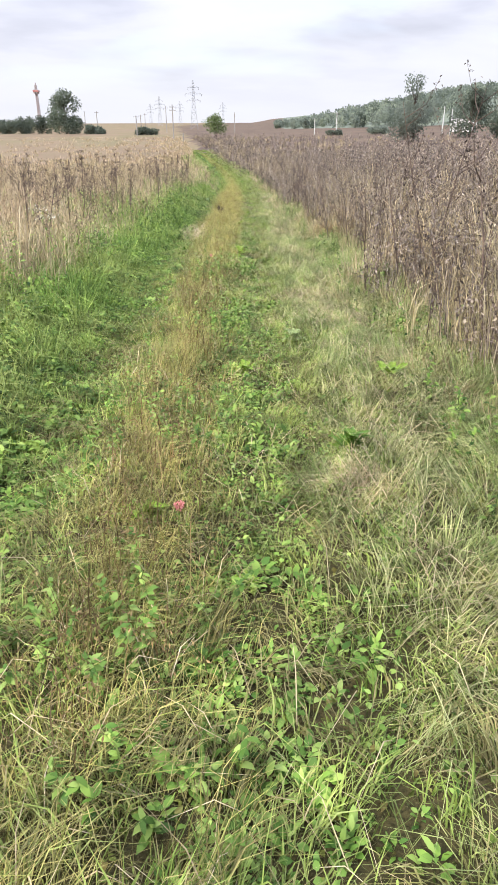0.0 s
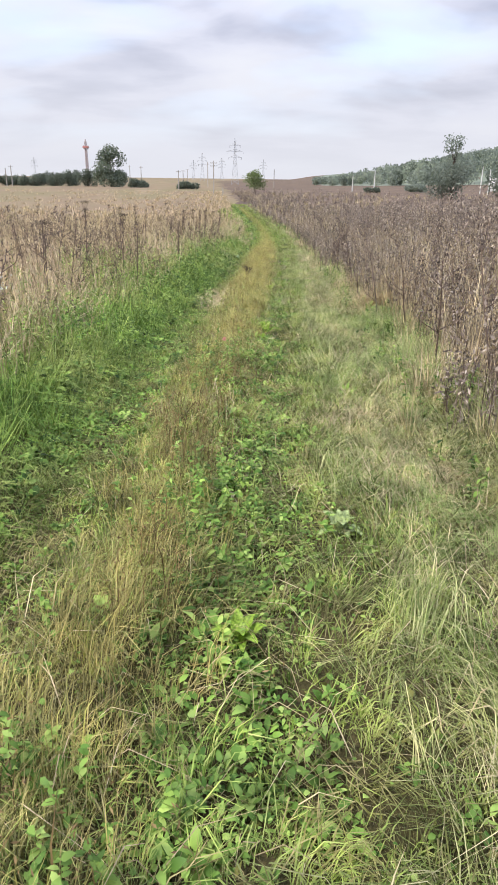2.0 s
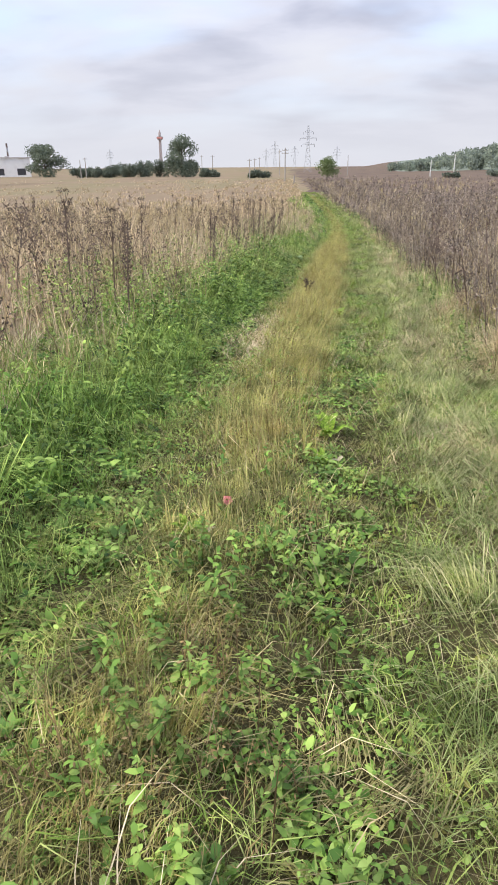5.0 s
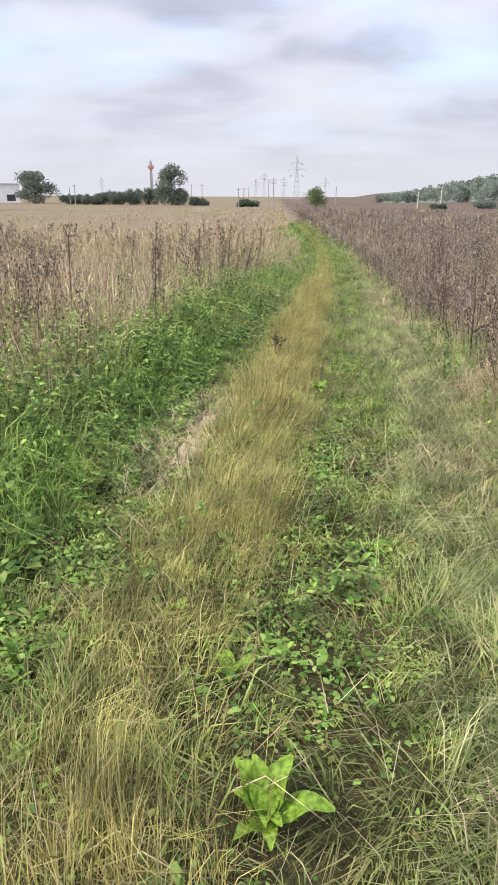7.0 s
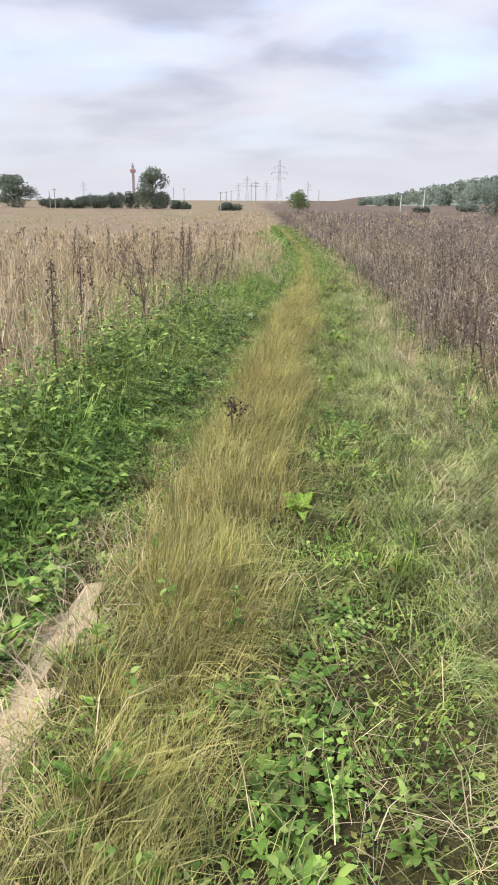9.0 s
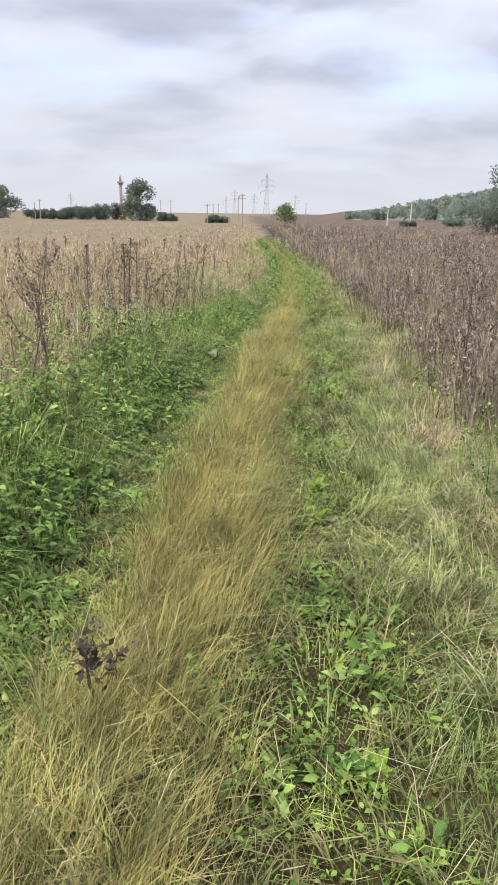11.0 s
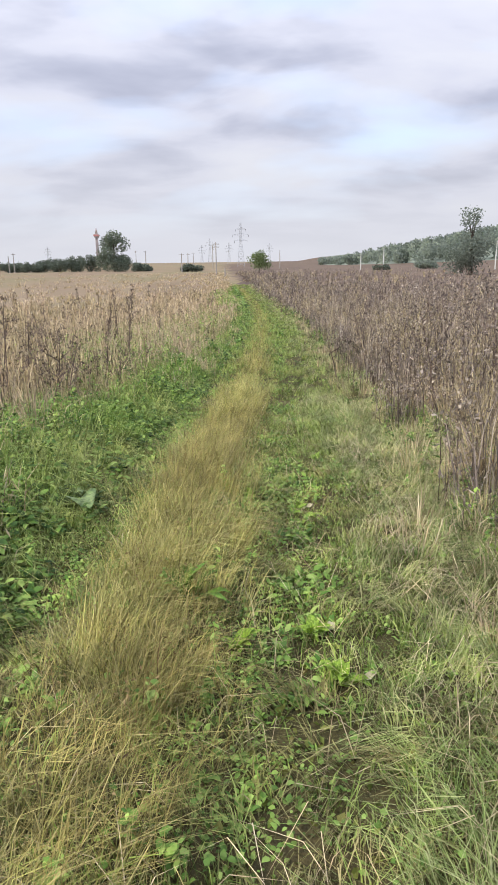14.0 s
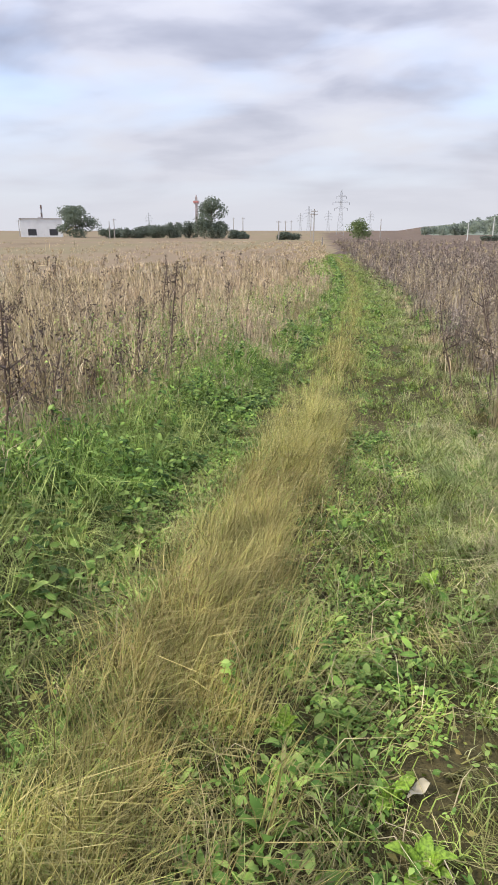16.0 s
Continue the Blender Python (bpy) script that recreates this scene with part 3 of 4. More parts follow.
# ---- the dry field ----


def field_points(n, edge, width, way, y0, y1, far, y2):
    y, big = along(n, y0, y1, far, y2)
    a = 2.5
    r = a * (np.exp(U(0, 1, len(y)) * np.log(1 + (width + 0.62 * np.maximum(y - y1, 0)) / a)) - 1)
    if way < 0:
        edge = edge + 0.45 * sm((y - 25) / 7) + 0.5 * (0.5 - vnoise(0 * y, y, 1.3, 14)) * np.exp(-r / 2)
    x = edge + way * r + 0.34 * wob(y, y, 1.1, way) + 0.22 * wob(y, y, 0.37, way) + bend(y) * np.exp(-r / 40)
    if way > 0:
        x = x - 0.30 * sm((y - 15) / 4) * np.exp(-r / 3)
    return x, y, big * (1 + r / 14)


x, y, big = field_points(72000, -1.8, 16, -1, 2.0, 34.0, 46000, 230)
x, y, big = rng.permutation(np.stack([x, y, big]).T).T
x, y, big, away, size = tufts(x, y, big, 20, 0.07)
n = len(x)
rise = sm((-1.45 - x + bend(y)) / 0.9)
hh = size * (0.26 + 0.38 * rise) * U(0.5, 1.35, n) * (1 + 0.3 * wob(x, y, 1.3) + 0.2 * wob(x, y, 4.0, 2)) * (1 - 0.35 * sm((y - 40) / 60))
big = np.minimum(big, 6)
lean = U(0.05, 0.7, n)
stuff("dry_grass_field", "tall dry tan grass filling the field", "grass", M_DRY,
      blade_mesh(on_land(x, y), hh, U(0.004, 0.009, n) * big, away, lean))
# feathery tops
k = rng.choice(np.nonzero(y < 36)[0], 14000, replace=False)
az = U(0, TAU, len(k))
T = on_land(x[k], y[k])
T[:, 2] += hh[k] * U(0.82, 1.0, len(k))
stuff("grass_plumes", "pale feathery seed plumes above the dry grass", "grass", M_PALE, flake_mesh(T + rng.normal(0, 0.02, T.shape), U(0.06, 0.14, len(k)) * big[k] ** 0.5, U(0.006, 0.014, len(k)) * big[k], 2.2))


def dead_weeds(name, label, stem_mat, head_mat, x, y, big, H, heads, leaves, head_size):
    n = len(x)
    P = on_land(x, y)
    az, lean = U(0, TAU, n), U(0.02, 0.28, n)
    w = U(0.004, 0.008, n) * big
    st = [blade_mesh(P, H, w, az, lean, t) for t in (az, az + np.pi / 2)]
    d = np.stack([np.cos(az), np.sin(az), np.zeros(n)], -1)

    def up_stem(k, f):
        return P[k] + np.array([0, 0, 1.0]) * (H[k] * f * (1 - 0.42 * lean[k] * f))[:, None] + d[k] * (H[k] * lean[k] * f ** 1.7 * 0.95)[:, None]
    # side twigs
    k = np.repeat(np.arange(n), 4)
    f = U(0.5, 0.92, len(k))
    B = up_stem(k, f)
    taz = U(0, TAU, len(k))
    tl = U(0.08, 0.24, len(k)) * (1.2 - f)  * 1.6
    st.append(blade_mesh(B, tl, 0.0028 * big[k], taz, U(0.4, 1.0, len(k))))
    stems = stuff(name + "_stems", label, "dead weeds", stem_mat, *st)
    k = np.repeat(np.arange(n), heads)
    f = 1 - np.abs(rng.normal(0, 0.13, len(k)))
    Q = up_stem(k, np.clip(f, 0.4, 1)) + rng.normal(0, 0.028, (len(k), 3)) * (1 + big[k][:, None] * 0.2)
    a = flake_mesh(Q, head_size * U(0.6, 1.5, len(k)) * big[k] ** 0.7, head_size * 0.55 * U(0.6, 1.3, len(k)) * big[k] ** 0.7, 1.0)
    k = np.repeat(np.arange(n), leaves)
    f = U(0.1, 0.8, len(k))
    b = flake_mesh(up_stem(k, f), U(0.04, 0.11, len(k)) * big[k] ** 0.6, U(0.008, 0.02, len(k)) * big[k] ** 0.6, -0.6)
    stuff(name + "_heads", label + ", seed heads and withered leaves", "dead weeds", head_mat, a, b)


x, y, big = field_points(4200, -2.2, 14, -1, 3.0, 34.0, 900, 90)
keep = (wob(x, y, 1.6, 9) + U(-0.35, 0.35, len(x)) > 0.30) & ((y < 34) | (U(0, 1, len(x)) < 0.35))
x, y, big = x[keep], y[keep], big[keep]
dead_weeds("brown_weeds", "dark dead weeds standing among dry grass", M_STALK, M_SEED, x, y, big, (0.60 + 0.62 * rng.random(len(x)) ** 1.5) * (1 + 0.2 * wob(x, y, 2.5, 4)), 20, 8, 0.030)

# ---- the field of purple-brown weeds ----
x, y, big = field_points(6000, 1.55, 13, 1, 2.5, 34.0, 2600, 220)
big = np.minimum(big, 8)
dead_weeds("purple_weeds", "tall purple-brown dead weeds in a dense stand", M_STALK, M_PURPLE, x, y, big,
           (0.65 + 0.72 * sm((x - bend(y) - 1.4) / 1.4) + 0.22 * sm((x - 3) / 3) * (y < 34)) * (0.78 + 0.5 * patchy(x, y, 1.1, 91)) * U(0.5, 1.2, len(x)), 12, 5, 0.036)
x, y, big = field_points(52000, 1.25, 12, 1, 1.5, 34.0, 18000, 220)
x, y, big = rng.permutation(np.stack([x, y, big]).T).T
x, y, big, away, size = tufts(x, y, np.minimum(big, 8), 24, 0.07)
n = len(x)
u = x - bend(y)
hh = size * (0.24 + 0.66 * sm((u - 1.15) / 1.0)) * U(0.5, 1.3, n) * (0.6 + 0.8 * patchy(x, y, 0.9, 95))
stuff("pale_grass_edge", "pale dry grass at the foot of the dead weeds", "grass", M_PALE,
      blade_mesh(on_land(x, y), hh, U(0.003, 0.007, n) * big, away, U(0.1, 1.0, n)))
x, y, big = field_points(34000, 1.7, 12, 1, 1.5, 34.0, 15000, 220)
big = np.minimum(big, 8)
x, y, big = rng.permutation(np.stack([x, y, big]).T).T
x, y, big, away, size = tufts(x, y, big, 10, 0.06)
n = len(x)
stuff("brown_undergrowth", "brown withered undergrowth between the dead weeds", "grass", M_PURPLE,
      blade_mesh(on_land(x, y), size * U(0.3, 1.15, n) * (0.5 + 0.9 * patchy(x, y, 1.2, 93)), U(0.004, 0.009, n) * big, away, U(0.05, 0.8, n)))

# ---- single plants that can be told apart ----


def thing(name, label, category, loc, rz=0.0, group=""):
    e = new(name)
    e.empty_display_size = 0.2
    e.matrix_world = Matrix.Translation(loc) @ Matrix.Rotation(rz, 4, "Z")
    return tagged(e, label, category, group)


def part(name, me, parent, label=""):
    ob = new(name, me)
    ob.parent = parent
    return tagged(ob, label) if label else ob


def dock_leaf(L, W, mat, k):
    """One long leaf: arching rib, wavy margin, blade folded up from the rib."""
    bm = bmesh.new()
    rows = []
    for i in range(9):
        t = i / 8
        w = W * (0.12 if t < 0.12 else math.sin(math.pi * min(1, (t - 0.08) / 0.94) ** 0.8) ** 0.8 + 0.03) * 0.5
        px, pz = L * t * (1 - 0.15 * t), L * (0.62 * t - 0.55 * t * t) + 0.01 * math.sin(9 * t + k)
        wave = 0.12 * W * math.sin(11 * t + 2 * k)
        rows.append([bm.verts.new((px, s * w, pz + abs(s) * w * 0.35 + s * wave * 0.5)) for s in (-1, -0.5, 0, 0.5, 1)])
    for a, b in zip(rows, rows[1:]):
        for j in range(4):
            bm.faces.new((a[j], b[j], b[j + 1], a[j + 1]))
    me = bpy.data.meshes.new("leaf")
    bm.to_mesh(me)
    bm.free()
    me.materials.append(mat)
    me.polygons.foreach_set("use_smooth", [True] * len(me.polygons))
    return me


DOCK = {m: [dock_leaf(0.30, 0.10 if m is M_DOCK else 0.062, m, k) for k in range(3)] for m in (M_DOCK, M_DOCKDARK)}
M_BURDOCK = plant_mat("burdock_leaf", [(0.10, 0.16, 0.06), (0.16, 0.22, 0.09)], [(0.20, 0.25, 0.12), (0.12, 0.18, 0.06)], 0.8, 9.0, 0.55, tuft_scale=30.0)
DOCK[M_BURDOCK] = [dock_leaf(0.34, 0.26, M_BURDOCK, k) for k in range(3)]
M_PALEDOCK = plant_mat("pale_dock_leaf", [(0.26, 0.32, 0.15), (0.36, 0.40, 0.22)], [(0.16, 0.24, 0.07), (0.30, 0.33, 0.16)], 0.6, 9.0, 0.55, tuft_scale=30.0)
DOCK[M_PALEDOCK] = [dock_leaf(0.28, 0.095, M_PALEDOCK, k) for k in range(3)]
WITHERED = dock_leaf(0.11, 0.035, M_DEADLEAF, 1)


def dock_plant(px, py, size, count, mat, label, seed):
    r = random.Random(seed)
    e = thing("dock_plant", label, "plant", (px, py, float(land(px, py)) + 0.01))
    for i in range(count + 4):
        lf = part("leaf", DOCK[mat][i % 3], e)
        s = size * r.uniform(0.45, 0.95)
        lf.matrix_basis = Matrix.Rotation(i * 2.4 + r.uniform(-0.3, 0.3), 4, "Z") @ Matrix.Rotation(-(r.uniform(0.15, 0.95) if mat is not M_DOCKDARK else r.uniform(0.4, 1.15)), 4, "Y") @ Matrix.Diagonal((s, s, s, 1))
    if r.random() < 0.3:
        lf = part("leaf", WITHERED, e, "withered pale leaf")
        lf.matrix_basis = Matrix.Translation((0.05, 0, 0.02)) @ Matrix.Rotation(r.uniform(0, 6), 4, "Z")
    return e


# x, y, size, leaves, bright
DOCKS = [
    (1.01, 4.26, 0.80, 5, 1), (0.50, 3.10, 0.37, 7, 1), (-0.44, 2.29, 0.56, 7, 1), (0.01, 1.92, 0.41, 6, 1), (0.55, 3.05, 0.75, 12, 0),
    (-0.22, 5.53, 0.50, 6, 0), (-0.01, 4.48, 0.60, 8, 1), (-0.07, 10.16, 0.55, 7, 1), (-0.12, 5.72, 0.62, 12, 0), (-0.3, 5.6, 0.55, 10, 0), (1.07, 11.08, 0.46, 7, 1),
    (-0.23, 11.09, 0.58, 5, 1), (-0.49, 11.38, 0.44, 7, 1), (-0.98, 11.10, 0.57, 6, 0), (-0.08, 15.17, 0.80, 6, 1),
    (0.13, 15.13, 0.41, 6, 0), (-0.30, 14.18, 0.43, 6, 1), (-0.51, 13.20, 0.8, 12, 0), (-0.05, 13.23, 0.44, 6, 0), (0.08, 18.41, 0.60, 8, 1),
    (0.08, 18.01, 0.55, 7, 1), (-1.43, 19.87, 0.55, 7, 0), (-0.32, 21.36, 1.0, 16, 0), (-0.07, 21.08, 0.56, 8, 1), (-1.17, 22.67, 0.39, 8, 0),
    (0.24, 21.24, 0.53, 8, 1), (0.34, 20.88, 0.51, 6, 1), (-0.14, 23.08, 0.47, 8, 1), (0.19, 22.92, 0.48, 7, 1), (0.27, 22.70, 0.52, 8, 1),
    (0.89, 26.85, 0.57, 8, 0), (0.37, 24.18, 0.44, 8, 1), (-0.06, 10.60, 0.78, 8, 1),
    (1.45, 24.6, 0.75, 9, 0), (1.30, 22.0, 0.6, 8, 1), (-0.62, 9.1, 0.5, 6, 1), (-1.55, 10.9, 0.5, 7, 1), (-1.35, 11.7, 0.6, 7, 0), (-1.75, 11.9, 0.8, 9, 0), (0.25, 16.2, 0.45, 7, 1), (0.85, 8.9, 0.4, 6, 0),
]
# x, y, height, way it leans
DEAD = [(1.95, 7.2, 2.1, 0.3), (2.15, 7.6, 1.9, 2.9), (0.92, 29.18, 0.95, 2.6), (1.64, 19.47, 0.80, 3.1), (-0.55, 16.28, 0.30, 4.1), (-2.25, 21.26, 0.80, 4.6), (2.38, 21.64, 0.70, 5.6), (1.49, 15.76, 0.60, 6.1), (-2.49, 28.69, 0.70, 6.6), (-3.97, 26.63, 1.00, 7.1), (1.51, 19.12, 0.70, 7.6)]
for i, (px, py, s, c, bright_one) in enumerate(DOCKS):
    dock_plant(px, py, s, c, M_DOCK if bright_one else M_DOCKDARK,
               "bright yellow-green broad-leaved dock plant in the grass" if bright_one else "dark green broad-leaved dock plant in the grass", i)

dock_plant(0.42, 5.3, 0.62, 9, M_PALEDOCK, "pale grey-green flattened leaf rosette in matted grass", 230)
for i, (px, py, s) in enumerate(((-1.36, 22.8, 1.25), (-1.75, 18.4, 1.0), (-1.6, 17.3, 1.0), (-1.9, 20.6, 1.1))):
    dock_plant(px, py, s, 2, M_BURDOCK, "broad grey-green burdock leaves among the nettles", 200 + i)


def tube(bm, pts, rad, sides=5):
    """A tapering limb through a few points."""
    rings = []
    for i, (p, r) in enumerate(zip(pts, rad)):
        q = Vector(pts[min(i + 1, len(pts) - 1)]) - Vector(pts[max(i - 1, 0)])
        m = q.to_track_quat("Z", "Y").to_matrix()
        rings.append([bm.verts.new(Vector(p) + m @ Vector((r * math.cos(a * 2 * math.pi / sides), r * math.sin(a * 2 * math.pi / sides), 0))) for a in range(sides)])
    for a, b in zip(rings, rings[1:]):
        for j in range(sides):
            bm.faces.new((a[j], a[(j + 1) % sides], b[(j + 1) % sides], b[j]))
    bm.faces.new(rings[0][::-1])
    bm.faces.new(rings[-1])


def bm_mesh(name, bm, mat):
    bmesh.ops.recalc_face_normals(bm, faces=bm.faces)
    me = bpy.data.meshes.new(name)
    bm.to_mesh(me)
    bm.free()
    me.materials.append(mat)
    return me


def dead_bush(px, py, h, away, seed, label):
    """A bare branching stem with withered leaves."""
    r = random.Random(seed)
    e = thing("dead_weed", label, "dead weed", (px, py, float(land(px, py)) - 0.02))
    bm = bmesh.new()
    tips = []
    top = (math.cos(away) * h * 0.25, math.sin(away) * h * 0.25, h)
    stem = [tuple(c * t + (r.uniform(-0.02, 0.02) if 0 < t < 1 else 0) for c in top) for t in (0, 0.3, 0.6, 1.0)]
    tube(bm, stem, (0.010, 0.008, 0.006, 0.002))
    part("stem", bm_mesh("stem", bm, M_STALK), e)
    for i in range(9):
        t = r.uniform(0.25, 0.95)
        a = r.uniform(0, 6.28)
        ln = h * r.uniform(0.2, 0.45) * (1.1 - 0.6 * t)
        b = Vector(top) * t
        c = b + Vector((math.cos(a) * ln * 0.5, math.sin(a) * ln * 0.5, ln * 0.3))
        d = b + Vector((math.cos(a) * ln * 0.8, math.sin(a) * ln * 0.8, ln * 0.9))
        bm = bmesh.new()
        tube(bm, [b, c, d], (0.005, 0.0035, 0.0015), 4)
        part("twig", bm_mesh("twig", bm, M_STALK), e)
        tips += [c.lerp(d, r.random()) for _ in range(9)]
    me = np_mesh("seed_spray", *flake_mesh(np.array([tuple(p) for p in tips]) + rng.normal(0, 0.02, (len(tips), 3)), 0.035, 0.018, 0.5), [M_SEED])
    part("seed_spray", me, e)["kind"] = "stuff"


for i, (px, py, h, a) in enumerate(DEAD):
    dead_bush(px, py, h, a, i, "single dark dead weed with branching bare twigs")
spots = random.Random(9)
for i in range(26):
    py = 4.0 + i * 1.15 + spots.uniform(-0.4, 0.4)
    dead_bush(1.45 + spots.uniform(0, 0.8) + float(bend(py)), py, spots.uniform(0.7, 1.5), spots.uniform(1.8, 4.5), 30 + i, "tall branching dead weed at the edge of the stand")
for i in range(16):
    py = 8.0 + i * 1.4 + spots.uniform(-0.5, 0.5)
    dead_bush(-2.1 - spots.uniform(0, 1.6) + float(bend(py)), py, spots.uniform(0.7, 1.2), spots.uniform(-1, 1), 70 + i, "dark dead weed spire standing in dry grass")


def spire(px, py, h, seed):
    """A stiff stem wrapped in dark seed capsules over its upper half."""
    r = np.random.default_rng(seed)
    e = thing("seed_spire", "tall dark dead seed spike above dry grass", "dead weed", (px, py, float(land(px, py)) - 0.02))
    bm = bmesh.new()
    tip = (r.uniform(-0.12, 0.12), r.uniform(-0.12, 0.12), h)
    tube(bm, [(0, 0, 0), (tip[0] * 0.3, tip[1] * 0.3, h * 0.5), tip], (0.011, 0.009, 0.004), 5)
    part("stem", bm_mesh("stem", bm, M_STALK), e)
    f = r.uniform(0.5, 1.0, 240)
    rad = 0.035 * np.sin(np.pi * np.clip((f - 0.42) / 0.66, 0, 1)) ** 0.6
    a = r.uniform(0, 6.28, 240)
    P = np.stack([tip[0] * f ** 1.7 + rad * np.cos(a), tip[1] * f ** 1.7 + rad * np.sin(a), h * f], -1)
    part("seed_head", np_mesh("seed_head", *flake_mesh(P, r.uniform(0.015, 0.035, 240), 0.012, 0.6), [M_SEED]), e)["kind"] = "stuff"


for i in range(22):
    py = 6.5 + i * 1.25 + spots.uniform(-0.5, 0.5)
    spire(-2.0 - spots.uniform(0, 2.6) + float(bend(py)), py, spots.uniform(0.95, 1.45), 300 + i)
spire(-2.15, 22.3, 1.5, 340)
spire(-2.35, 22.9, 1.4, 341)


def umbel(px, py, h, seed):
    """A dead stem whose rays carry a flat dark seed head."""
    r = np.random.default_rng(seed)
    e = thing("dead_umbel", "dead weed with dark flat-topped seed heads", "dead weed", (px, py, float(land(px, py)) - 0.02))
    bm = bmesh.new()
    tube(bm, [(0, 0, 0), (0.02, 0.01, h * 0.5), (0.05, 0, h * 0.9)], (0.010, 0.008, 0.005), 5)
    part("stem", bm_mesh("stem", bm, M_STALK), e)
    for j in range(3):
        cx, cy, cz = 0.05 + r.uniform(-0.14, 0.14) * (j > 0), r.uniform(-0.14, 0.14) * (j > 0), h - 0.12 * j
        bm = bmesh.new()
        for q in range(9):
            a = q * 0.7
            tube(bm, [(0.04, 0, cz - 0.17), (cx + 0.06 * math.cos(a), cy + 0.06 * math.sin(a), cz)], (0.002, 0.0012), 3)
        head = part("seed_head", bm_mesh("seed_head", bm, M_STALK), e)
        P = np.stack([cx + r.normal(0, 0.045, 60), cy + r.normal(0, 0.045, 60), cz + r.normal(0, 0.012, 60)], -1)
        part("seed_cluster", np_mesh("seed_cluster", *flake_mesh(P, 0.02, 0.013, 0.3), [M_SEED]), head)["kind"] = "stuff"


for i, (px, py, h) in enumerate(((-3.3, 14.2, 1.45), (-2.5, 13.5, 1.31), (-3.0, 9.4, 1.3), (-2.6, 10.1, 1.25), (-3.6, 18.0, 1.35), (-2.9, 25.5, 1.35), (-3.3, 26.2, 1.3), (-2.7, 30.2, 1.3))):
    umbel(px, py, h, 360 + i)


def yarrow(px, py, h, seed):
    r = random.Random(seed)
    e = thing("white_wildflower", "withering white-flowered weed at the field edge", "flower", (px, py, float(land(px, py)) - 0.02))
    bm = bmesh.new()
    tube(bm, [(0, 0, 0), (0.05, 0.02, h * 0.6), (0.2, 0.05, h)], (0.005, 0.004, 0.002), 4)
    part("stem", bm_mesh("stem", bm, M_STALK), e)
    pts = np.array([[0.2 + r.gauss(0, 0.07), 0.05 + r.gauss(0, 0.05), h + r.gauss(0, 0.02)] for _ in range(34)])
    part("flower_head", np_mesh("flower_head", *flake_mesh(pts, 0.022, 0.016), [M_FLOWER]), e, "small white petals")["kind"] = "stuff"


def clover_blossom(px, py, seed):
    r = np.random.default_rng(seed)
    e = thing("clover_blossom", "small pink clover blossom on a short stem", "flower", (px, py, float(land(px, py)) - 0.01))
    bm = bmesh.new()
    tube(bm, [(0, 0, 0), (0.01, 0, 0.08), (0.015, 0.01, 0.15)], (0.003, 0.0025, 0.002), 4)
    part("stem", bm_mesh("stem", bm, M_CLOVER), e)
    d = r.normal(0, 1, (110, 3))
    d /= np.linalg.norm(d, axis=1)[:, None]
    part("flower_head", np_mesh("flower_head", *flake_mesh(np.array([0.015, 0.01, 0.16]) + d * 0.016, 0.012, 0.007, 0.5), [M_PINK]), e, "round pink head of many petals")["kind"] = "stuff"


clover_blossom(-0.47, 9.2, 1)
clover_blossom(-0.28, 2.2, 2)
yarrow(-2.55, 8.2, 0.75, 1)
yarrow(-2.75, 8.6, 0.8, 2)

# ---- far things; bearings in degrees to the left of the walk, seen from its middle ----


def far(az, d):
    a = radians(az)
    px, py = -math.sin(a) * d, 10.7 + math.cos(a) * d
    return px, py, float(land(px, py))


def crown_mesh(n, blobs, leaf, mat, seed):
    """Leaf clumps gathered on a few uneven masses."""
    g = np.random.default_rng(seed)
    k = g.integers(0, len(blobs), n)
    B = np.array(blobs)
    d = g.normal(0, 1, (n, 3))
    d /= np.linalg.norm(d, axis=1)[:, None]
    r = g.uniform(0.25, 1.08, (n, 1)) ** 0.6
    P = B[k, :3] + d * r * B[k, 3:6]
    return np_mesh("crown", *flake_mesh(P, g.uniform(0.6, 1.4, n) * leaf, g.uniform(0.5, 1.1, n) * leaf * 0.8, 0.2), [mat])


def tree(name, label, az, d, h, w, mat, seed, bare_foot=0.18, n=2600, leaf=0.5, sparse=False):
    r = random.Random(seed)
    e = thing(name, label, "bush" if "bush" in name else "tree", far(az, d))
    bm = bmesh.new()
    tr = h * 0.022
    trunk_top = h * (0.75 if not sparse else 0.9)
    tube(bm, [(0, 0, -0.3), (tr, 0, h * 0.25), (-tr, tr, h * 0.5), (0, 0, trunk_top)], (tr * 1.5, tr * 1.1, tr * 0.8, tr * 0.2), 7)
    trunk = part("trunk", bm_mesh("trunk", bm, M_BARK), e)
    blobs = []
    for i in range(11 if not sparse else 16):
        t = r.uniform(bare_foot + 0.08, 0.93)
        a = i * 2.4 + r.uniform(-0.4, 0.4)
        reach = w * 0.5 * (math.sin(math.pi * min(1, max(0.05, (t - bare_foot) / (1 - bare_foot)) ** 0.75)) * 0.75 + 0.08) * r.uniform(0.6, 1.0)
        end = Vector((math.cos(a) * reach, math.sin(a) * reach, h * t))
        bm = bmesh.new()
        tube(bm, [(0, 0, h * t * 0.6), tuple(end * 0.5 + Vector((0, 0, h * t * 0.34))), tuple(end)], (tr * 0.5, tr * 0.3, tr * 0.08), 5)
        part("limb", bm_mesh("limb", bm, M_BARK), e)
        s = (0.30 if not sparse else 0.19) * r.uniform(0.7, 1.2)
        blobs.append((end.x, end.y, end.z, w * s, w * s, h * s * 0.75))
    part("crown", crown_mesh(int(n * 1.4), blobs, leaf * 1.4, mat, seed), e)
    return e


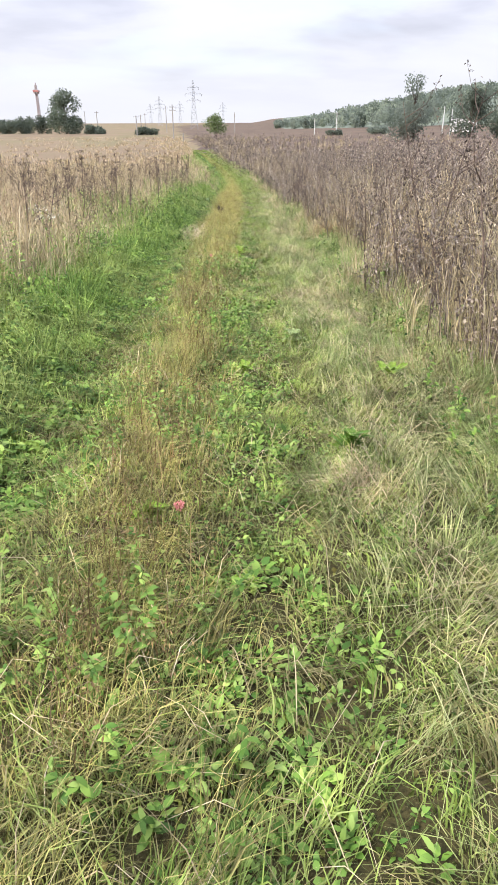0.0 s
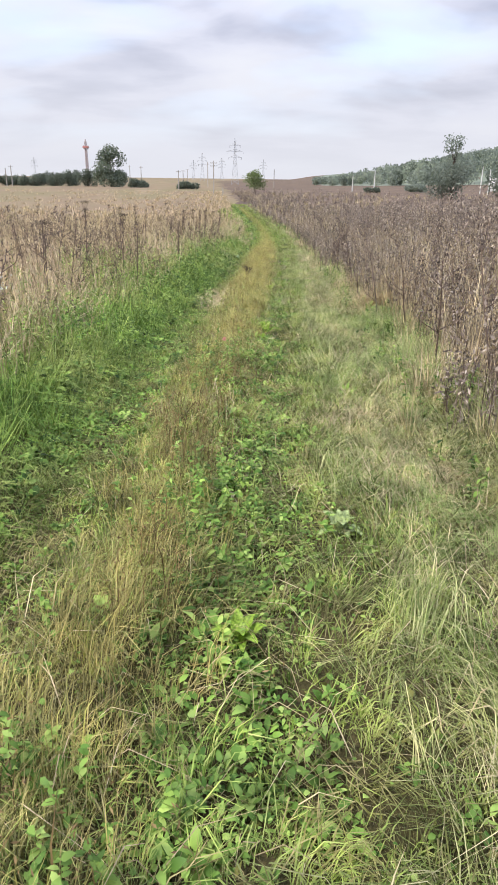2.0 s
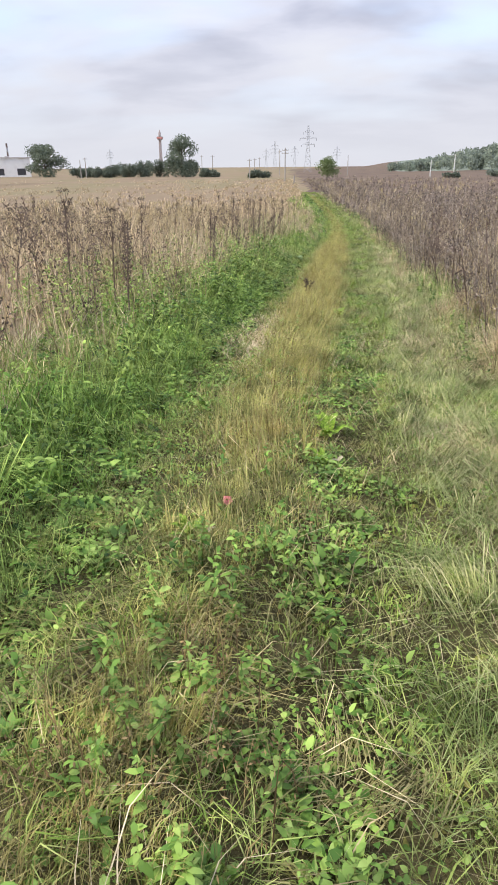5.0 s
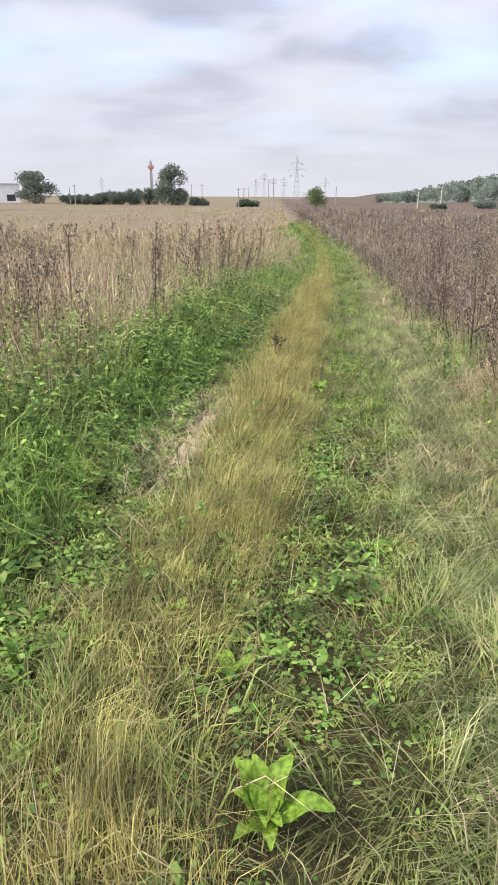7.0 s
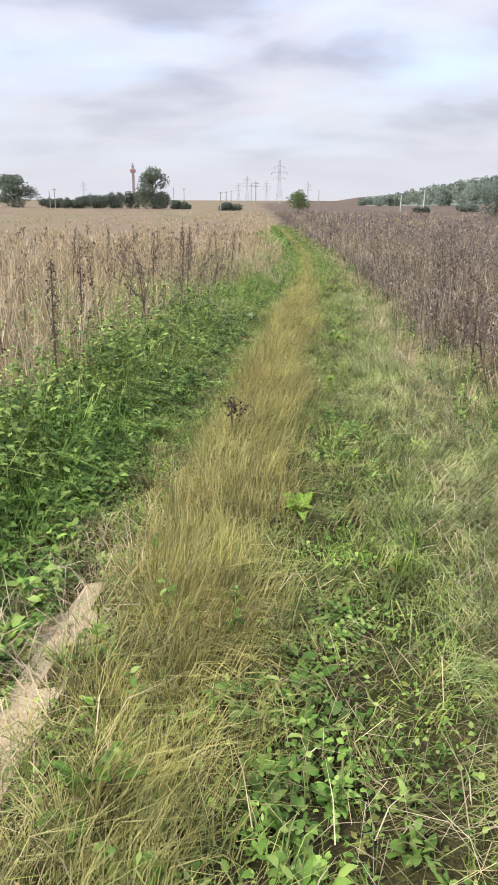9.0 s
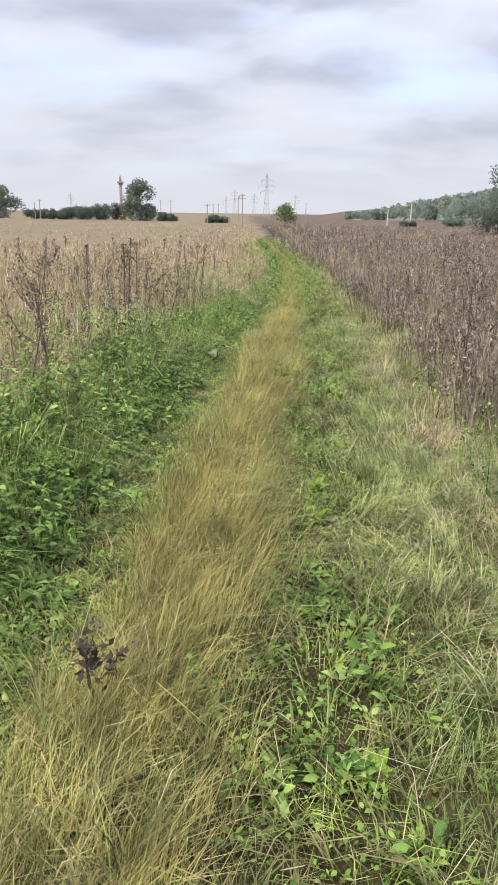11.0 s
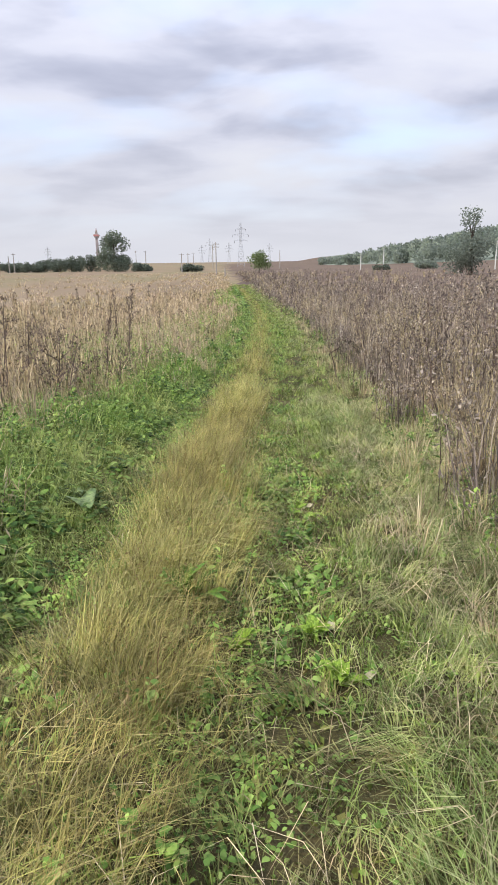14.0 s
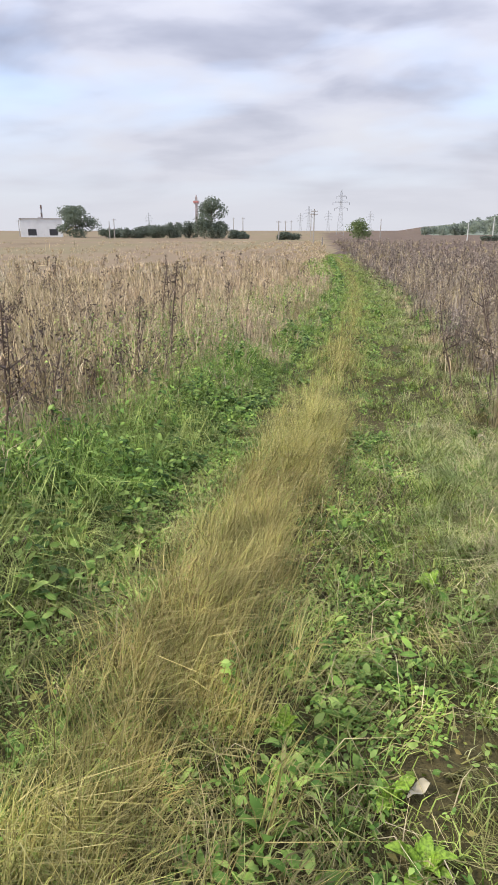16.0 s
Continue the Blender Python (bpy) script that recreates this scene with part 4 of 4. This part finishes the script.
def bush(label, az, d, h, w, mat, seed, n=1500, leaf=0.45):
    r = random.Random(seed)
    e = thing("bush", label, "bush", far(az, d), group="far hedge")
    blobs = []
    for i in range(7):
        bx = r.uniform(-0.5, 0.5) * w * 0.8
        t = 1 - abs(bx) / w * 1.1
        bz = h * r.uniform(0.25, 0.68) * t
        blobs.append((bx, r.uniform(-0.2, 0.2) * w, bz, w * 0.22, w * 0.2, h * 0.30))
        bm = bmesh.new()
        tube(bm, [(bx * 0.3, 0, -0.2), (bx * 0.7, 0, bz * 0.6), (bx, 0, bz)], (0.08, 0.05, 0.02), 5)
        part("stem", bm_mesh("stem", bm, M_BARK), e)
    part("crown", crown_mesh(int(n * 1.3), blobs, leaf * 1.35, mat, seed), e)


def face_view(e, az):
    """Turn a thing's x axis square to the line of sight."""
    e.matrix_world = Matrix.Translation(e.matrix_world.translation) @ Matrix.Rotation(radians(az), 4, "Z")


tree("broadleaf_tree", "rounded dark green broadleaf tree beyond the field", 14.25, 300, 15.0, 14.0, M_TREEHAZE, 1, 0.04, 4200, 0.55)
tree("broadleaf_tree", "bushy green tree beside the white building", 25.1, 350, 13.5, 18.0, M_TREEHAZE, 2, 0.02, 3800, 0.6)
tree("small_round_tree", "small pale green round tree beyond the field", 2.38, 220, 6.2, 6.8, M_PALETREE, 3, 0.06, 1500, 0.32)
# the next two wear the haze-paled forest colour
tree("field_tree", "sparse tall green tree rising from the weeds", -14.2, 160, 14.0, 8.5, M_FORESTHAZE, 4, 0.12, 1150, 0.34, True)
bush("green bush under the tall tree, paled with haze colour", -14.2, 158, 9.0, 11.0, M_FORESTHAZE, 40, 1500, 0.36)
tree("field_tree", "dark green tree at the foot of the hill", -18.4, 210, 12.5, 11.0, M_HEDGEHAZE, 5, 0.05, 2200, 0.5)
tree("field_tree", "dark green tree at the foot of the hill", -21.5, 200, 11.0, 12.0, M_HEDGEHAZE, 6, 0.05, 2200, 0.5)
HEDGE_AZ = [22.6, 21.7, 20.8, 20.0, 19.2, 18.5, 17.7, 16.9, 16.1]
for i, a in enumerate(HEDGE_AZ):
    bush("dark green hedge bush beyond the dry field", a, 315 + 6 * math.sin(i * 2.1), 5.6 + 2.4 * sm(np.array((22 - a) / 5)) + 0.5 * math.sin(i * 3.3), 8.0, M_HEDGEHAZE, 60 + i)
bush("low dark green bush beyond the dry field", 12.3, 290, 4.2, 7.5, M_HEDGEHAZE, 81)
bush("low dark green bush beyond the dry field", 11.7, 295, 3.0, 5.0, M_HEDGEHAZE, 83)
bush("low dark green bush beyond the dry field", 8.0, 260, 3.4, 8.0, M_HEDGEHAZE, 82)
bush("low green bush at the foot of the hill", -7.6, 240, 2.0, 5.0, M_HEDGEHAZE, 84)
bush("low green bush at the foot of the hill", -11.0, 260, 3.5, 9.0, M_FORESTHAZE, 85)


def forest():
    g = np.random.default_rng(5)
    n = 700
    x = 22 + 380 * g.random(n)
    y = 500 + 230 * g.random(n)
    keep = x > 0.045 * y + 0
    x, y = x[keep], y[keep]
    n = len(x)
    h = g.uniform(9, 12, n) * (0.45 + 0.55 * sm((x - 25) / 90))
    k = np.repeat(np.arange(n), 90)
    d = g.normal(0, 1, (len(k), 3))
    d /= np.linalg.norm(d, axis=1)[:, None]
    c = np.stack([x, y, land(x, y) + h * 0.52], -1)[k]
    P = c + d * np.stack([h * 0.36, h * 0.36, h * 0.52], -1)[k] * g.uniform(0.6, 1.08, (len(k), 1))
    L = g.uniform(1.0, 2.1, len(k))
    # the haze over the wood lies in its leaf colour
    stuff("forest", "green wood covering the low hill, paled with haze colour", "forest", M_FORESTHAZE, flake_mesh(P, L, L * 0.8, 0.3))


forest()


def box(bm, x0, x1, y0, y1, z0, z1):
    v = [bm.verts.new((a, b, c)) for c in (z0, z1) for a, b in ((x0, y0), (x1, y0), (x1, y1), (x0, y1))]
    for f in ((0, 3, 2, 1), (4, 5, 6, 7), (0, 1, 5, 4), (1, 2, 6, 5), (2, 3, 7, 6), (3, 0, 4, 7)):
        bm.faces.new([v[i] for i in f])


def boxes(name, mat, parent, *dims, label=""):
    bm = bmesh.new()
    for b in dims:
        box(bm, *b)
    return part(name, bm_mesh(name, bm, mat), parent, label)


def bar(bm, a, b, r):
    tube(bm, [a, b], (r, r), 4)


def lattice(bm, base, top, z0, z1, bays, leg, brace):
    for sx, sy in ((1, 1), (1, -1), (-1, -1), (-1, 1)):
        bar(bm, (sx * base, sy * base, z0), (sx * top, sy * top, z1), leg)
    for i in range(bays):
        t0, t1 = i / bays, (i + 1) / bays
        w0, w1 = base + (top - base) * t0, base + (top - base) * t1
        a, b = z0 + (z1 - z0) * t0, z0 + (z1 - z0) * t1
        for s in (-1, 1):
            bar(bm, (-w0, s * w0, a), (w1, s * w1, b), brace)
            bar(bm, (w0, s * w0, a), (-w1, s * w1, b), brace)
            bar(bm, (s * w0, -w0, a), (s * w1, w1, b), brace)
            bar(bm, (-w1, s * w1, b), (w1, s * w1, b), brace)


def mast(az, d, h):
    e = thing("radio_mast", "faded pale lattice radio mast with a red platform", "mast", far(az, d))
    for i in range(6):
        t0, t1 = i / 6, (i + 1) / 6
        w = lambda t: 1.6 - 0.6 * t
        bm = bmesh.new()
        lattice(bm, w(t0), w(t1), h * t0, h * t1, 3, 0.28, 0.16)
        lattice(bm, 0.5, 0.5, h * t0, h * t1, 2, 0.18, 0.1)
        part("mast_section", bm_mesh("mast_section", bm, M_WHITEPAINT), e, "faded pale painted lattice")
    boxes("platform", M_REDPAINT, e, (-3.2, 3.2, -3.2, 3.2, h * 0.84, h * 0.855), (-3.2, 3.2, -3.25, -3.15, h * 0.855, h * 0.885), (-3.2, 3.2, 3.15, 3.25, h * 0.855, h * 0.885), label="red platform with railing")
    for i in range(6):
        a = i * math.pi / 3
        cx, cy = 2.9 * math.cos(a), 2.9 * math.sin(a)
        boxes("antenna_panel", M_WHITEPAINT, e, (cx - 0.4, cx + 0.4, cy - 0.4, cy + 0.4, h * 0.80, h * 0.90), label="pale antenna panel")
    bm = bmesh.new()
    tube(bm, [(0, 0, h), (0, 0, h * 1.06)], (0.9, 0.7), 8)
    part("top_cap", bm_mesh("top_cap", bm, M_WHITEPAINT), e)


mast(15.82, 900, 44)


def pylon(az, d, h, thick=1.0):
    e = thing("power_pylon", "grey steel lattice power pylon with three crossarms", "pylon", far(az, d))
    bm = bmesh.new()
    lattice(bm, h * 0.085, h * 0.03, 0, h * 0.58, 5, 0.16 * thick, 0.08 * thick)
    lattice(bm, h * 0.03, h * 0.018, h * 0.58, h, 7, 0.13 * thick, 0.07 * thick)
    part("tower", bm_mesh("tower", bm, M_STEEL), e)
    for t, w in ((0.60, 0.15), (0.73, 0.19), (0.86, 0.12)):
        bm = bmesh.new()
        for s in (-1, 1):
            for o in (-1, 1):
                bar(bm, (0, o * h * 0.02, h * t), (s * h * w, 0, h * t), 0.09 * thick)
            bar(bm, (0, 0, h * (t + 0.045)), (s * h * w, 0, h * t), 0.08 * thick)
        part("crossarm", bm_mesh("crossarm", bm, M_STEEL), e)
        for s in (-1, 1):
            bm = bmesh.new()
            bar(bm, (s * h * w, 0, h * t), (s * h * w, 0, h * (t - 0.05)), 0.12 * thick)
            part("insulator", bm_mesh("insulator", bm, M_DARK), e)
    face_view(e, az)
    return e


pylon(3.95, 480, 29, 0.85)
pylon(5.0, 1150, 34, 1.3)
pylon(6.6, 1000, 36, 1.2)
pylon(7.3, 1400, 36, 1.5)
pylon(1.6, 1200, 34, 1.3)
pylon(19.8, 1300, 34, 1.3)


def pole(az, d, h, mat, label, arms=1, r=0.16):
    e = thing("utility_pole", label, "pole", far(az, d), group="utility poles")
    bm = bmesh.new()
    tube(bm, [(0, 0, -0.5), (0, 0, h * 0.5), (0, 0, h)], (r, r * 0.85, r * 0.65), 7)
    part("post", bm_mesh("post", bm, mat), e)
    for i in range(arms):
        z = h * (0.93 - 0.09 * i)
        boxes("crossarm", mat, e, (-0.9, 0.9, -0.07, 0.07, z - 0.07, z + 0.07))
        for s in (-0.8, -0.3, 0.3, 0.8):
            boxes("insulator", M_STEEL, e, (s - 0.05, s + 0.05, -0.05, 0.05, z + 0.07, z + 0.25))
    face_view(e, az)


GREYPOLE = "weathered grey wooden utility pole with crossarm"
for az, d, h, arms in ((5.85, 190, 8.6, 2), (6.25, 330, 11.0, 1), (8.75, 250, 6.5, 1), (8.3, 330, 7.5, 1), (11.75, 330, 9.0, 1), (22.0, 300, 8.0, 1), (22.4, 310, 7.0, 0), (5.1, 160, 2.0, 0), (0.7, 340, 8.5, 0), (7.9, 420, 9.0, 1), (12.6, 420, 10.5, 1), (29.5, 420, 9.0, 1)):
    pole(az, d, h, M_WOODPOLE, GREYPOLE, arms, 0.17 if d < 250 else 0.22)
for az, d, h in ((-5.9, 250, 5.6), (-7.7, 240, 7.2), (-16.2, 230, 8.5), (-16.8, 235, 7.8)):
    pole(az, d, h, M_CONCRETE, "pale concrete pole at the foot of the hill", 0, 0.2)


def shed(az, d):
    e = thing("utility_building", "white flat-roofed utility building with dark openings", "building", far(az, d))
    W, D, H = 10.5, 7.0, 9.0
    # walls with real openings on the long side
    for s in (-1,):
        boxes("wall", M_PLASTER, e, (-W, W, -D, -D + 0.4, 4.0, H), (-W, -6.8, -D, -D + 0.4, -1, 4.0), (-2.6, 3.8, -D, -D + 0.4, -1, 4.0), (8.0, W, -D, -D + 0.4, -1, 4.0), (-6.8, -2.6, -D, -D + 0.4, -1, 0.8), (3.8, 8.0, -D, -D + 0.4, -1, 0.8))
    boxes("wall", M_PLASTER, e, (-W, W, D - 0.4, D, -1, H))
    boxes("wall", M_PLASTER, e, (-W, -W + 0.4, -D + 0.4, D - 0.4, -1, H))
    boxes("wall", M_PLASTER, e, (W - 0.4, W, -D + 0.4, -3.0, -1, H), (W - 0.4, W, 0.0, D - 0.4, -1, H), (W - 0.4, W, -3, 0, -1, 4.5), (W - 0.4, W, -3, 0, 7.5, H))
    boxes("roof", M_ROOF, e, (-W - 0.35, W + 0.35, -D - 0.35, D + 0.35, H, H + 0.35))
    for a, b in ((-6.8, -2.6), (3.8, 8.0)):
        boxes("window", M_DARK, e, (a, b, -D + 0.2, -D + 0.3, 0.8, 4.0))
    boxes("window", M_DARK, e, (W - 0.3, W - 0.2, -3, 0, 4.5, 7.5))
    boxes("vent", M_ROOF, e, (-1.5, 0.5, -1, 1, H + 0.35, H + 1.0))
    face_view(e, az)
    c = thing("chimney", "dark banded metal chimney behind the white building", "chimney", far(az - 0.05, d + 14))
    for i in range(8):
        bm = bmesh.new()
        tube(bm, [(0, 0, i * 2.05 - (1 if i == 0 else 0)), (0, 0, i * 2.05 + 2.05)], (0.55 - i * 0.012, 0.54 - i * 0.012), 10)
        part("chimney_section", bm_mesh("chimney_section", bm, M_BRICK if i % 2 else M_STEEL), c)


shed(27.75, 385)
barn = thing("small_barn", "small pale barn with a grey gable roof", "barn", far(-17.6, 330))
boxes("wall", M_PLASTER, barn, (-5, 5, -3, 3, -1, 3.0))
bm = bmesh.new()
a = [bm.verts.new(v) for v in ((-5.5, -3.6, 2.9), (5.5, -3.6, 2.9), (5.5, 3.6, 2.9), (-5.5, 3.6, 2.9), (-5.5, 0, 5.4), (5.5, 0, 5.4))]
for f in ((0, 1, 5, 4), (2, 3, 4, 5), (0, 4, 3), (1, 2, 5), (0, 3, 2, 1)):
    bm.faces.new([a[i] for i in f])
part("roof", bm_mesh("roof", bm, M_ROOF), barn)
face_view(barn, -17.6)
